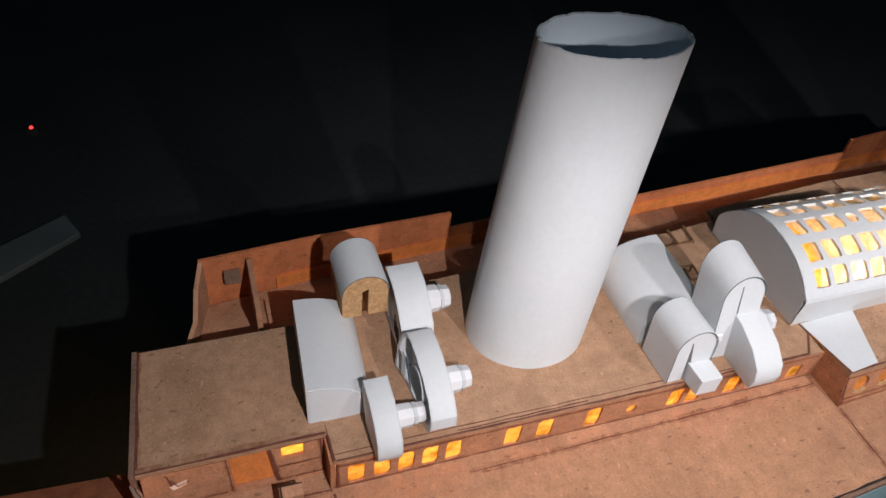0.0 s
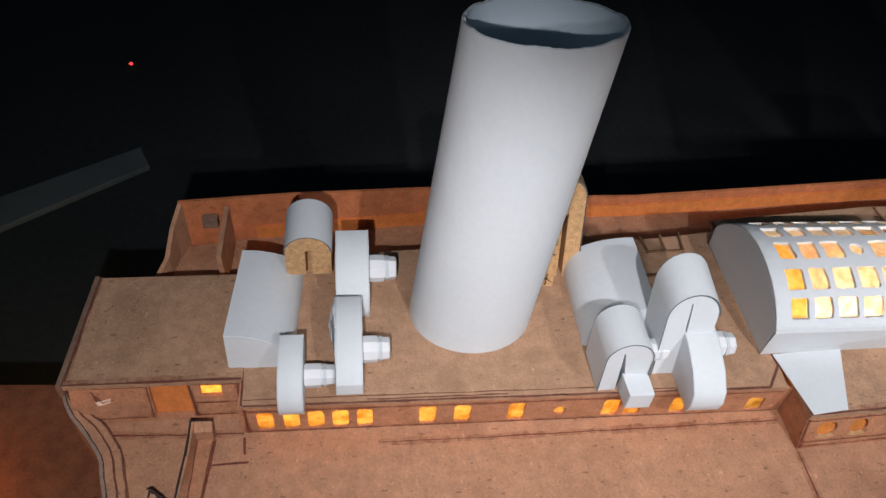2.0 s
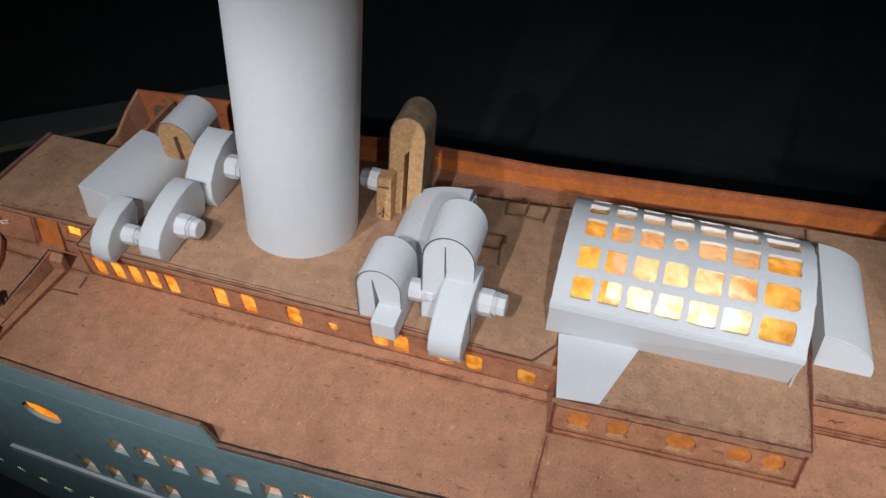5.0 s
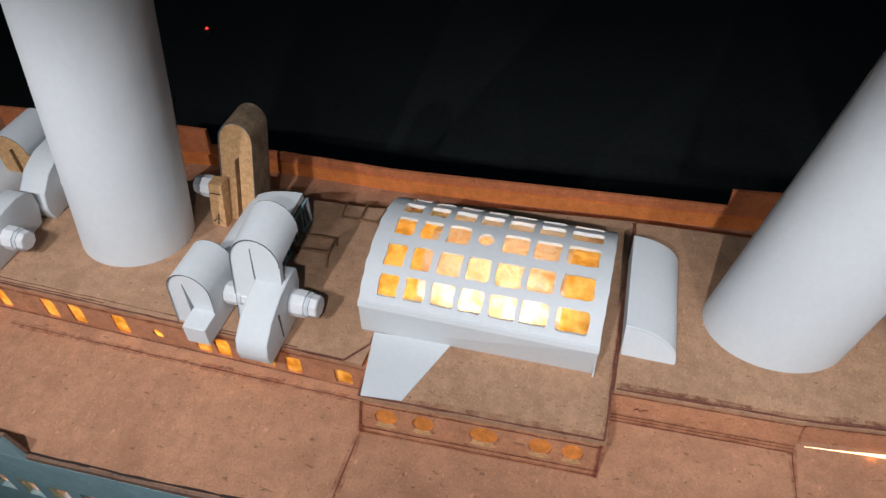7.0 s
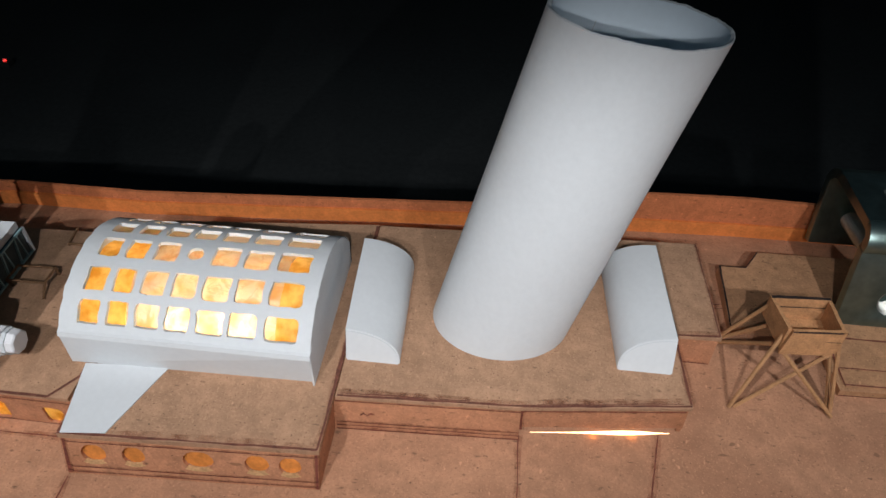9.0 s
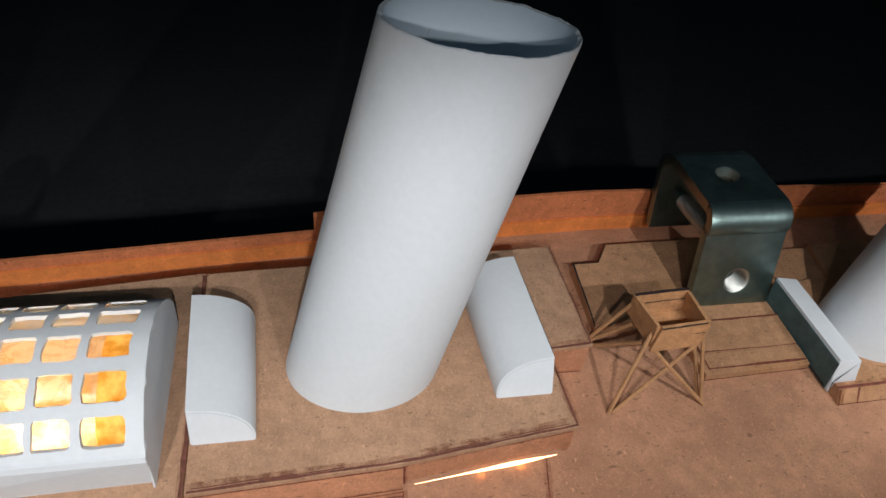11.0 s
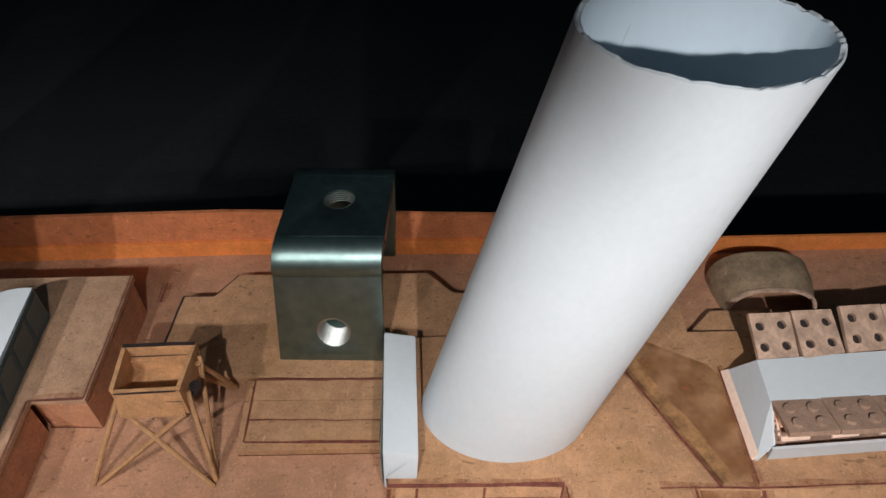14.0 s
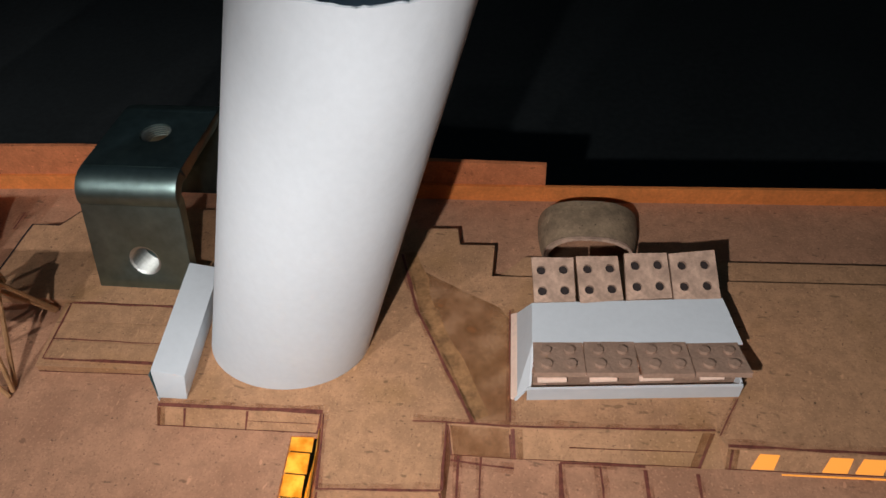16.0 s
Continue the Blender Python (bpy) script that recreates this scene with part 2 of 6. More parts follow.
def film_material():
    m = bpy.data.materials.new("crinkled_film")
    m.use_nodes = True
    nt = m.node_tree
    nt.nodes.remove(nt.nodes["Principled BSDF"])
    tc = nt.nodes.new("ShaderNodeTexCoord")
    n = nt.nodes.new("ShaderNodeTexNoise")
    n.inputs["Scale"].default_value, n.inputs["Detail"].default_value = 210, 5
    nt.links.new(tc.outputs["Object"], n.inputs["Vector"])
    b = nt.nodes.new("ShaderNodeBump")
    b.inputs["Strength"].default_value, b.inputs["Distance"].default_value = 0.6, 0.0025
    nt.links.new(n.outputs["Fac"], b.inputs["Height"])
    g = nt.nodes.new("ShaderNodeBsdfGlossy")
    g.inputs["Roughness"].default_value = 0.42
    nt.links.new(b.outputs[0], g.inputs["Normal"])
    t = nt.nodes.new("ShaderNodeBsdfTransparent")
    t.inputs[0].default_value = (1, 0.93, 0.8, 1)
    d = nt.nodes.new("ShaderNodeBsdfDiffuse")
    q = nt.nodes.new("ShaderNodeBsdfTranslucent")
    nt.links.new(b.outputs[0], d.inputs["Normal"])
    n2 = nt.nodes.new("ShaderNodeTexNoise")
    n2.inputs["Scale"].default_value, n2.inputs["Detail"].default_value, n2.inputs["Distortion"].default_value = 95, 4, 1.8
    nt.links.new(tc.outputs["Object"], n2.inputs["Vector"])
    r = nt.nodes.new("ShaderNodeMapRange")
    r.inputs["From Min"].default_value, r.inputs["From Max"].default_value = 0.47, 0.62
    nt.links.new(n2.outputs["Fac"], r.inputs["Value"])
    n3 = nt.nodes.new("ShaderNodeTexNoise")
    n3.inputs["Scale"].default_value, n3.inputs["Detail"].default_value, n3.inputs["Distortion"].default_value = 130, 2, 1.2
    nt.links.new(tc.outputs["Object"], n3.inputs["Vector"])
    off = nt.nodes.new("ShaderNodeMath")
    off.operation = "SUBTRACT"
    off.inputs[1].default_value = 0.5
    nt.links.new(n3.outputs["Fac"], off.inputs[0])
    fold = nt.nodes.new("ShaderNodeMath")
    fold.operation = "ABSOLUTE"
    nt.links.new(off.outputs[0], fold.inputs[0])
    crease = nt.nodes.new("ShaderNodeMapRange")
    crease.inputs["From Min"].default_value, crease.inputs["From Max"].default_value = 0.006, 0.028
    crease.inputs["To Min"].default_value, crease.inputs["To Max"].default_value = 0.9, 0.0
    nt.links.new(fold.outputs[0], crease.inputs["Value"])
    worn = nt.nodes.new("ShaderNodeMath")
    worn.operation = "MAXIMUM"
    nt.links.new(r.outputs[0], worn.inputs[0])
    nt.links.new(crease.outputs[0], worn.inputs[1])
    for shader, pale, gold in ((d, (0.90, 0.82, 0.64, 1), (0.70, 0.43, 0.13, 1)), (q, (1.0, 0.88, 0.64, 1), (0.72, 0.38, 0.08, 1))):
        mix0 = nt.nodes.new("ShaderNodeMix")
        mix0.data_type = "RGBA"
        mix0.inputs[6].default_value, mix0.inputs[7].default_value = pale, gold
        nt.links.new(worn.outputs[0], mix0.inputs["Factor"])
        nt.links.new(mix0.outputs[2], shader.inputs["Color"])
    mixes = []
    for k, (p1, p2) in enumerate(((g, d), (t, q))):
        mx = nt.nodes.new("ShaderNodeMixShader")
        mx.inputs[0].default_value = (0.22, 0.5)[k]
        nt.links.new(p1.outputs[0], mx.inputs[1])
        nt.links.new(p2.outputs[0], mx.inputs[2])
        mixes.append(mx)
    mix = nt.nodes.new("ShaderNodeMixShader")
    mix.inputs[0].default_value = 0.52
    nt.links.new(mixes[0].outputs[0], mix.inputs[1])
    nt.links.new(mixes[1].outputs[0], mix.inputs[2])
    nt.links.new(mix.outputs[0], nt.nodes["Material Output"].inputs[0])
    return m


FILM = film_material()


def amber_film():
    """Thin amber paper that lets lamp light through."""
    m = bpy.data.materials.new("amber_window_paper")
    m.use_nodes = True
    nt = m.node_tree
    nt.nodes.remove(nt.nodes["Principled BSDF"])
    tc = nt.nodes.new("ShaderNodeTexCoord")
    n = nt.nodes.new("ShaderNodeTexNoise")
    n.inputs["Scale"].default_value, n.inputs["Detail"].default_value = 230, 4
    nt.links.new(tc.outputs["Object"], n.inputs["Vector"])
    mix0 = nt.nodes.new("ShaderNodeMix")
    mix0.data_type = "RGBA"
    mix0.inputs[6].default_value, mix0.inputs[7].default_value = (0.56, 0.31, 0.05, 1), (0.84, 0.60, 0.19, 1)
    r = nt.nodes.new("ShaderNodeMapRange")
    r.inputs["From Min"].default_value, r.inputs["From Max"].default_value = 0.36, 0.64
    nt.links.new(n.outputs["Fac"], r.inputs["Value"])
    nt.links.new(r.outputs[0], mix0.inputs["Factor"])
    tr = nt.nodes.new("ShaderNodeBsdfTranslucent")
    df = nt.nodes.new("ShaderNodeBsdfDiffuse")
    for q in (tr, df):
        nt.links.new(mix0.outputs[2], q.inputs["Color"])
    mix = nt.nodes.new("ShaderNodeMixShader")
    mix.inputs[0].default_value = 0.3
    nt.links.new(tr.outputs[0], mix.inputs[1])
    nt.links.new(df.outputs[0], mix.inputs[2])
    nt.links.new(mix.outputs[0], nt.nodes["Material Output"].inputs[0])
    return m


AMBER = amber_film()


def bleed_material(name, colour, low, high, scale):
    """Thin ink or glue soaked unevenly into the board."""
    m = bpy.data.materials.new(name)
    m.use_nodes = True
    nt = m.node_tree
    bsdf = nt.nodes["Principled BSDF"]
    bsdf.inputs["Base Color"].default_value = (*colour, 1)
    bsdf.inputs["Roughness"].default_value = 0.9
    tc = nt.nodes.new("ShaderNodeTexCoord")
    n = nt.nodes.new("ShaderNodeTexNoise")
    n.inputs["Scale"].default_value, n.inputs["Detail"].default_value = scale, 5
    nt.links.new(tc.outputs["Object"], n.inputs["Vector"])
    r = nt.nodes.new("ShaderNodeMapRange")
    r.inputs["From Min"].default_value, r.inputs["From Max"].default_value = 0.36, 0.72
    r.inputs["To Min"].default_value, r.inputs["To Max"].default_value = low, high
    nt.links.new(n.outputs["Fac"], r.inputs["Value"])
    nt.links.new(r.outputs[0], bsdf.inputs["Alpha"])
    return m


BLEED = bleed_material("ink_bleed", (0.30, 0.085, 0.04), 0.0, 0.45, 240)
SOAK = bleed_material("glue_soak", (0.27, 0.105, 0.033), 0.12, 0.85, 110)
GLOW = bpy.data.materials.new("red_pilot_light")
GLOW.use_nodes = True
GLOW.node_tree.nodes["Principled BSDF"].inputs["Emission Color"].default_value = (1, 0.02, 0.01, 1)
GLOW.node_tree.nodes["Principled BSDF"].inputs["Emission Strength"].default_value = 1.2

# emission for the light that leaks from a gap
GAPGLOW = bpy.data.materials.new("gap_glow")
GAPGLOW.use_nodes = True
GAPGLOW.node_tree.nodes["Principled BSDF"].inputs["Emission Color"].default_value = (1.0, 0.62, 0.25, 1)
GAPGLOW.node_tree.nodes["Principled BSDF"].inputs["Emission Strength"].default_value = 3.5

# emission in place of lamps behind the amber panes
WARMGLOW = bpy.data.materials.new("amber_self_glow")
WARMGLOW.use_nodes = True
WARMGLOW.node_tree.nodes["Principled BSDF"].inputs["Base Color"].default_value = (0.5, 0.2, 0.04, 1)
WARMGLOW.node_tree.nodes["Principled BSDF"].inputs["Emission Color"].default_value = (1.0, 0.36, 0.05, 1)
WARMGLOW.node_tree.nodes["Principled BSDF"].inputs["Emission Strength"].default_value = 0.75

# ---------------------------------------------------------------- building kit (millimetres)
MM = 0.001
from mathutils.geometry import tessellate_polygon


class G:
    """Gathers faces in millimetres."""

    def __init__(self):
        self.bm = bmesh.new()
        self.drawn = []

    def face(self, pts):
        try:
            return self.bm.faces.new([self.bm.verts.new(p) for p in pts])
        except ValueError:
            return None

    def box(self, x0, x1, y0, y1, z0, z1):
        return self.prism([(x0, y0), (x1, y0), (x1, y1), (x0, y1)], z0, z1)

    def prism(self, poly, z0, z1):
        """Upright prism; z0 and z1 are heights or functions of x, y."""
        f0 = z0 if callable(z0) else (lambda x, y: z0)
        f1 = z1 if callable(z1) else (lambda x, y: z1)
        return self.loft([[(x, y, f0(x, y)) for x, y in poly], [(x, y, f1(x, y)) for x, y in poly]])

    def loft(self, rings, closed=True, caps=True):
        bm = self.bm
        vs = [[bm.verts.new(p) for p in r] for r in rings]
        n = len(vs[0])
        for a, b in zip(vs, vs[1:]):
            for i in range(n if closed else n - 1):
                j = (i + 1) % n
                bm.faces.new((a[i], a[j], b[j], b[i]))
        if caps and closed:
            bm.faces.new(list(reversed(vs[0])))
            bm.faces.new(vs[-1])
        return self

    def across(self, profile, x0, x1):
        """A profile of (y, z) drawn out along x."""
        return self.loft([[(x0, y, z) for y, z in profile], [(x1, y, z) for y, z in profile]])

    def along(self, profile, y0, y1):
        """A profile of (x, z) drawn out along y."""
        return self.loft([[(x, y0, z) for x, z in profile], [(x, y1, z) for x, z in profile]])

    def rod(self, a, b, r, n=10, r2=None):
        a, b = Vector(a), Vector(b)
        d = (b - a).normalized()
        u = d.orthogonal().normalized()
        v = d.cross(u)
        ring = lambda c, q: [tuple(c + u * q * math.cos(2 * math.pi * i / n) + v * q * math.sin(2 * math.pi * i / n)) for i in range(n)]
        return self.loft([ring(a, r), ring(b, r2 or r)])

    def panel(self, outer, holes, thick, put):
        """A flat board with openings: loops of (u, v); put(u, v, w) gives the place, w from 0 to thick."""
        loops = [outer] + holes
        flat = [p for loop in loops for p in loop]
        tris = tessellate_polygon([[Vector((*p, 0)) for p in loop] for loop in loops])
        bm = self.bm
        top = [bm.verts.new(put(u, v, 0)) for u, v in flat]
        low = [bm.verts.new(put(u, v, thick)) for u, v in flat]
        for a, b, c in tris:
            for tri in ((top[a], top[b], top[c]), (low[c], low[b], low[a])):
                try:
                    bm.faces.new(tri)
                except ValueError:
                    pass
        i = 0
        for loop in loops:
            n = len(loop)
            for k in range(n):
                a, b = i + k, i + (k + 1) % n
                bm.faces.new((top[a], top[b], low[b], low[a]))
            i += n
        return self

    def line(self, pts, width=0.6, lift=0.12, rough=0.25):
        """A hand-drawn pen line lying on a surface, wavering in width."""
        self.drawn.append((pts, width))
        rnd = random.Random(int(abs(sum(p[0] * 3 + p[1] * 7 for p in pts)) * 10))
        for a, b in zip(pts, pts[1:]):
            a, b = Vector(a), Vector(b)
            d = b - a
            n = max(1, int(d.length / 6))
            side = Vector((-d.y, d.x, 0))
            if side.length < 1e-6:
                side = Vector((1, 0, 0))
            side.normalize()
            prev = None
            for i in range(n + 1):
                c = a + d * i / n + side * rnd.uniform(-rough, rough) * 0.6
                w = width * rnd.uniform(1 - rough * 1.6, 1 + rough * 1.6) / 2
                now = (c - side * w + Vector((0, 0, lift)), c + side * w + Vector((0, 0, lift)))
                if prev:
                    self.face([prev[0], prev[1], now[1], now[0]])
                prev = now
        return self


def finish(name, g, mat, origin, bevel=0.0, smooth=False):
    bm = g.bm
    bmesh.ops.remove_doubles(bm, verts=bm.verts, dist=1e-4)
    bmesh.ops.recalc_face_normals(bm, faces=bm.faces)
    if bevel:
        edges = [e for e in bm.edges if len(e.link_faces) == 2 and e.calc_face_angle(0) > 0.6]
        bmesh.ops.bevel(bm, geom=edges, offset=bevel, segments=2, affect="EDGES", profile=0.6, clamp_overlap=True)
    o = Vector(origin)
    for v in bm.verts:
        v.co = (v.co - o) * MM
    me = bpy.data.meshes.new(name)
    bm.to_mesh(me)
    bm.free()
    me.materials.append(mat)
    if smooth:
        me.shade_smooth()
        me.set_sharp_from_angle(angle=radians(40))
    return me


def structure(name, g, mat, label, bevel=0.0, category="model ship", smooth=False, origin=(0, 0, 0)):
    ob = new(name, finish(name, g, mat, origin, bevel, smooth))
    ob.location = Vector(origin) * MM
    return tagged(ob, label, category, kind="structure")


def thing(name, at, label, category, group=""):
    ob = new(name)
    ob.empty_display_size = 0.005
    ob.location = Vector(at) * MM
    return tagged(ob, label, category, group)


def place_of(ob):
    p = ob.location.copy()
    while ob.parent:
        ob = ob.parent
        p += ob.location
    return p / MM


def part(name, g, mat, parent, label="", bevel=0.0, smooth=False):
    ob = new(name, finish(name, g, mat, place_of(parent), bevel, smooth))
    ob.parent = parent
    if label:
        ob["label"] = label
    return ob


def arc(cx, cy, rx, ry, a0, a1, n):
    return [(cx + rx * math.cos(radians(a0 + (a1 - a0) * i / n)), cy + ry * math.sin(radians(a0 + (a1 - a0) * i / n))) for i in range(n + 1)]


def rect(u0, u1, v0, v1, jit=0.0, seed=0):
    """A hand-cut window: four slightly uneven corners."""
    r = random.Random(seed)
    return [(u + r.uniform(-jit, jit), v + r.uniform(-jit, jit)) for u, v in ((u0, v0), (u1, v0), (u1, v1), (u0, v1))]


def soft_rect(u0, u1, v0, v1, seed=0, power=9.0, n=24):
    """A hand-cut window with rounded corners and a slightly uneven edge."""
    r = random.Random(seed)
    cu, cv, hu, hv = (u0 + u1) / 2, (v0 + v1) / 2, (u1 - u0) / 2, (v1 - v0) / 2
    out = []
    for i in range(n):
        a = 2 * math.pi * i / n + 0.1
        c, d = math.cos(a), math.sin(a)
        k = (abs(c) ** power + abs(d) ** power) ** (-1 / power) * r.uniform(0.95, 1.04)
        out.append((cu + hu * k * c, cv + hv * k * d))
    return out


def zd(x, y=0):
    """The height of the main deck, which falls away a little on the far side."""
    return -16.3 + 0.004 * x - 0.055 * max(0.0, y - 50)


LEDGE = -10.5  # raised deck in the after part

# ---------------------------------------------------------------- room
g = G().box(-1100, 1000, -500, 900, -180, -165)
ground = structure("ground", g, DARK, "black cloth under the model ship", category="floor")
g = G()
for x0, x1, y0, y1 in ((-1120, -1100, -500, 900), (1000, 1020, -500, 900), (-1100, 1000, -520, -500), (-1100, 1000, 900, 920)):
    g.box(x0, x1, y0, y1, -165, 600)
structure("wall_room", g, DARK, "dark unlit walls of the room", category="wall")

# ---------------------------------------------------------------- main deck and hull
FAR = [(-322, 84), (-271, 92), (-205, 98), (-170, 101), (-110, 101), (38, 112), (64, 115), (152, 119), (300, 120), (470, 125)]
NEAR = [(470, -45), (200, -50), (-15, -55.6), (-73.75, -58.7), (-129.5, -62.7), (-194.25, -65), (-237.5, -64.6), (-322, -62)]
BOWCURVE = [(-321.5, -38), (-322.5, -34), (-324.5, -24), (-329, -14.5), (-338, -4), (-342, 3), (-342, 46), (-334, 51), (-327, 58), (-322, 68)]
g = G().panel(NEAR + BOWCURVE[:7] + [(-340, 50), (470, 50)], [[(257.2, -6), (266.4, -6), (263.8, 18.4), (256.2, 17.4)]], 2, lambda u, v, w: (u, v, zd(u) - w))
g.prism(FAR + [(470, 50), (-336, 50)] + BOWCURVE[8:], lambda x, y: zd(x, y) - 2, zd)
deck = structure("main_deck", g, BOARD, "bare brown board deck of a home-made model ship")

# roof boards
MIDROOF = [(-283, -10), (-85, -11.5), (-82, 70), (-113, 66), (-218, 62), (-283, 58)]
g = G().prism([(-343, 0.2), (-283, 0.6), (-284, 50), (-341, 49.5)], -1.8, 0.4)
structure("roof_fore", g, ROOFB, "brown board roof of the fore house", bevel=0.25)
structure("roof_fore_edge", G().prism([(-344.8, -0.1), (-343.1, -0.1), (-341.1, 49.8), (-342.8, 49.8)], -5.0, 1.1), EDGE, "pale worn board edge of the fore roof", bevel=0.25)
g = G().prism(MIDROOF, -1.8, 0)
structure("roof_mid", g, ROOFB, "brown board roof of the long deck house", bevel=0.25)
g = G().panel([(-82, -24.3), (0, -20.5), (0, 84), (-84, 76)], [[(-78, 12), (-12, 12), (-12, 58), (-78, 58)]], 2.2, lambda u, v, w: (u, v, 0.4 - w))
structure("roof_lounge", g, ROOFB, "brown board roof with the skylight opening", bevel=0.0)
ROOFC = [(0.3, 0), (61, 3), (116, 9.6), (114, 40), (130, 40.5), (127.5, 89), (0.3, 84)]
g = G().prism(ROOFC, -1.8, 0.2)
structure("roof_aft", g, ROOFB, "brown board roof under the second funnel", bevel=0.25)

# walls of the deck houses, with their windows
T = 1.6


def wall_y(name, xa, ya, xb, yb, z0, z1, holes, label, mat=WALLB, slope=0.0):
    """An upright board from (xa, ya) to (xb, yb) facing the near side; holes in (distance, height)."""
    d = Vector((xb - xa, yb - ya, 0))
    L = d.length
    d.normalize()
    n = Vector((-d.y, d.x, 0))
    put = lambda u, v, w: (xa + d.x * u + n.x * w, ya + d.y * u + n.y * w - slope * (z1 - v), v)
    g = G().panel([(0, z0), (L, z0), (L, z1), (0, z1)], holes, T, put)
    return structure(name, g, mat, label)


WX = [(-275.3, 2.9, -4.6), (-266.3, 2.9, -4.6), (-257.8, 2.9, -4.6), (-249.2, 2.9, -4.6), (-240.7, 2.9, -4.6), (-218.2, 3.1, -4.6), (-205.6, 3.1, -4.5),
      (-185.9, 3.2, -4.5), (-150.3, 3.2, -4.8), (-141.8, 3.2, -5.2), (-124.0, 3.2, -5.2), (-113.2, 3.2, -6.2), (-93.6, 3.4, -7.2)]
holes = [soft_rect(x + 282 - w, x + 282 + w, -15.6, top, i) for i, (x, w, top) in enumerate(WX)]
holes.append([(u, v) for u, v in arc(-169.5 + 282, -10.8, 2.3, 2.8, 0, 330, 11)])
wall_mid = wall_y("wall_mid", -282, -10.2, -82.1, -11.2, zd(-280), -1.8, holes, "brown board side wall with lit cut-out windows")
LS = 0.30
holes = [[(u, min(max(v, -11.6), -4.6)) for u, v in arc(c, -8.0, r, 3.7, 0, 337.5, 15)] for c, r in ((9.2, 4.1), (22.1, 3.7), (42.8, 5.0), (61.5, 3.9), (72.0, 3.6))]
wall_lounge = wall_y("wall_lounge", -81.5, -23.6, -0.6, -19.9, zd(-40), -1.8, holes, "brown board wall with five lit round-cut windows", slope=LS)
g = G().across([(-23.6, -1.8), (-11.0, -1.8), (-11.0, zd(-80)), (-28.0, zd(-80))], -82, -80.4).across([(-19.5, -1.8), (0, -1.8), (0, zd(0)), (-24.0, zd(0))], -2.2, -0.6)
structure("wall_lounge_ends", g, WALLB, "short brown board end walls")
for c, r in ((9.2, 4.1), (22.1, 3.7), (42.8, 5.0), (61.5, 3.9), (72.0, 3.6)):
    f = lambda u, v, q: (-81.5 + u, -23.6 + 0.0457 * u - LS * (-1.8 - v) + q, v)
    lip = [(c - r * 0.9, -11.5), (c - r * 0.3, -12.1), (c + r * 0.4, -12.0), (c + r * 0.92, -11.4), (c + r * 0.6, -10.6), (c - r * 0.2, -10.9), (c - r * 0.7, -10.4)]
    part("window_sill", G().loft([[f(u, v, -0.1) for u, v in lip], [f(u, v, 0.5) for u, v in lip]]), CORK, wall_lounge, "pale torn paper lip in the round window")
    pane = [(c - r - 0.6, -12.4), (c + r + 0.6, -12.4), (c + r + 0.6, -4.2), (c - r - 0.6, -4.2)]
    part("window_pane", G().loft([[f(u, v, 1.2) for u, v in pane], [f(u, v, 1.4) for u, v in pane]]), LOUNGE, wall_lounge, "orange card behind the round window")
wall_y("wall_aft", -0.6, 1.2, 61, 4.0, zd(30), -1.8, [], "plain brown board wall with marker lines", slope=0.2)
wall_y("wall_aft_slot", 61, 5.0, 115.5, 11.0, zd(90) + 3.0, -1.8, [], "brown board wall standing over a lit gap", slope=0.06)
g = G()
g.prism([(115.5, 11), (113.4, 39.5), (111.8, 39.5), (113.9, 11)], zd(115), -1.8)
g.box(113.5, 129.3, 41.2, 42.8, zd(120), -1.8)
g.prism([(129.3, 42.8), (126.8, 88), (125.2, 88), (127.7, 42.8)], zd(128) - 2.2, -1.8)
structure("wall_aft_ends", g, WALLB, "brown board walls of the after house")
for nm, a, b in (("wall_far_fore", (-283, 56.4), (-113, 64.4)), ("wall_far_mid", (-113, 64.4), (-82, 68.2)), ("wall_far_lounge", (-82, 74), (0, 82))):
    wall_y(nm, *a, *b, zd((a[0] + b[0]) / 2) - 2.2, -1.8, [], "plain brown board wall along the far side")
holes = [rect(u, u + 6.5, -12.5, -5, 0.4, int(u)) for u in np.arange(4, 115, 11.5)]
wall_y("wall_far_aft", 0, 82, 126, 87, zd(60) - 2.2, -1.8, holes, "brown board wall with cut-out windows along the far side")
# fore house walls
FS = 0.33
holes = [rect(44.0, 51.2, -8.2, -3.2, 0.3, 3), [(26.4, -2.4), (39.4, -2.4), (41.2, -15.8), (27.6, -15.6)]]
wall_fore = wall_y("wall_fore", -342, 1.6, -283, 1.9, zd(-310), -1.8, holes, "brown board front wall with a lit window and doorway", slope=FS)
fy = lambda v, q=0.0: 1.7 - FS * (-1.8 - v) + q
g = G().box(-342.5, -341, 1.8, 49, zd(-340) - 18, -1.8).box(-341, -284, 47.5, 49, zd(-310), -1.8).box(-284, -282.4, -10, 5, zd(-282), -1.8)
structure("wall_fore_ends", g, WALLB, "brown board end walls of the fore house")

# amber paper glued behind the windows
for x, w, top in WX + [(-169.5, 2.3, -8.0)]:
    depth = lambda u: -9.4 - (u + 281) * 0.00513
    a, b = x - w - 0.5, x + w + 0.5
    part("window_pane", G().loft([[(a, depth(a), -16.1), (a, depth(a), top + 0.6)], [(b, depth(b), -16.1), (b, depth(b), top + 0.6)]], closed=False), AMBER, wall_mid, "amber paper lit from inside")
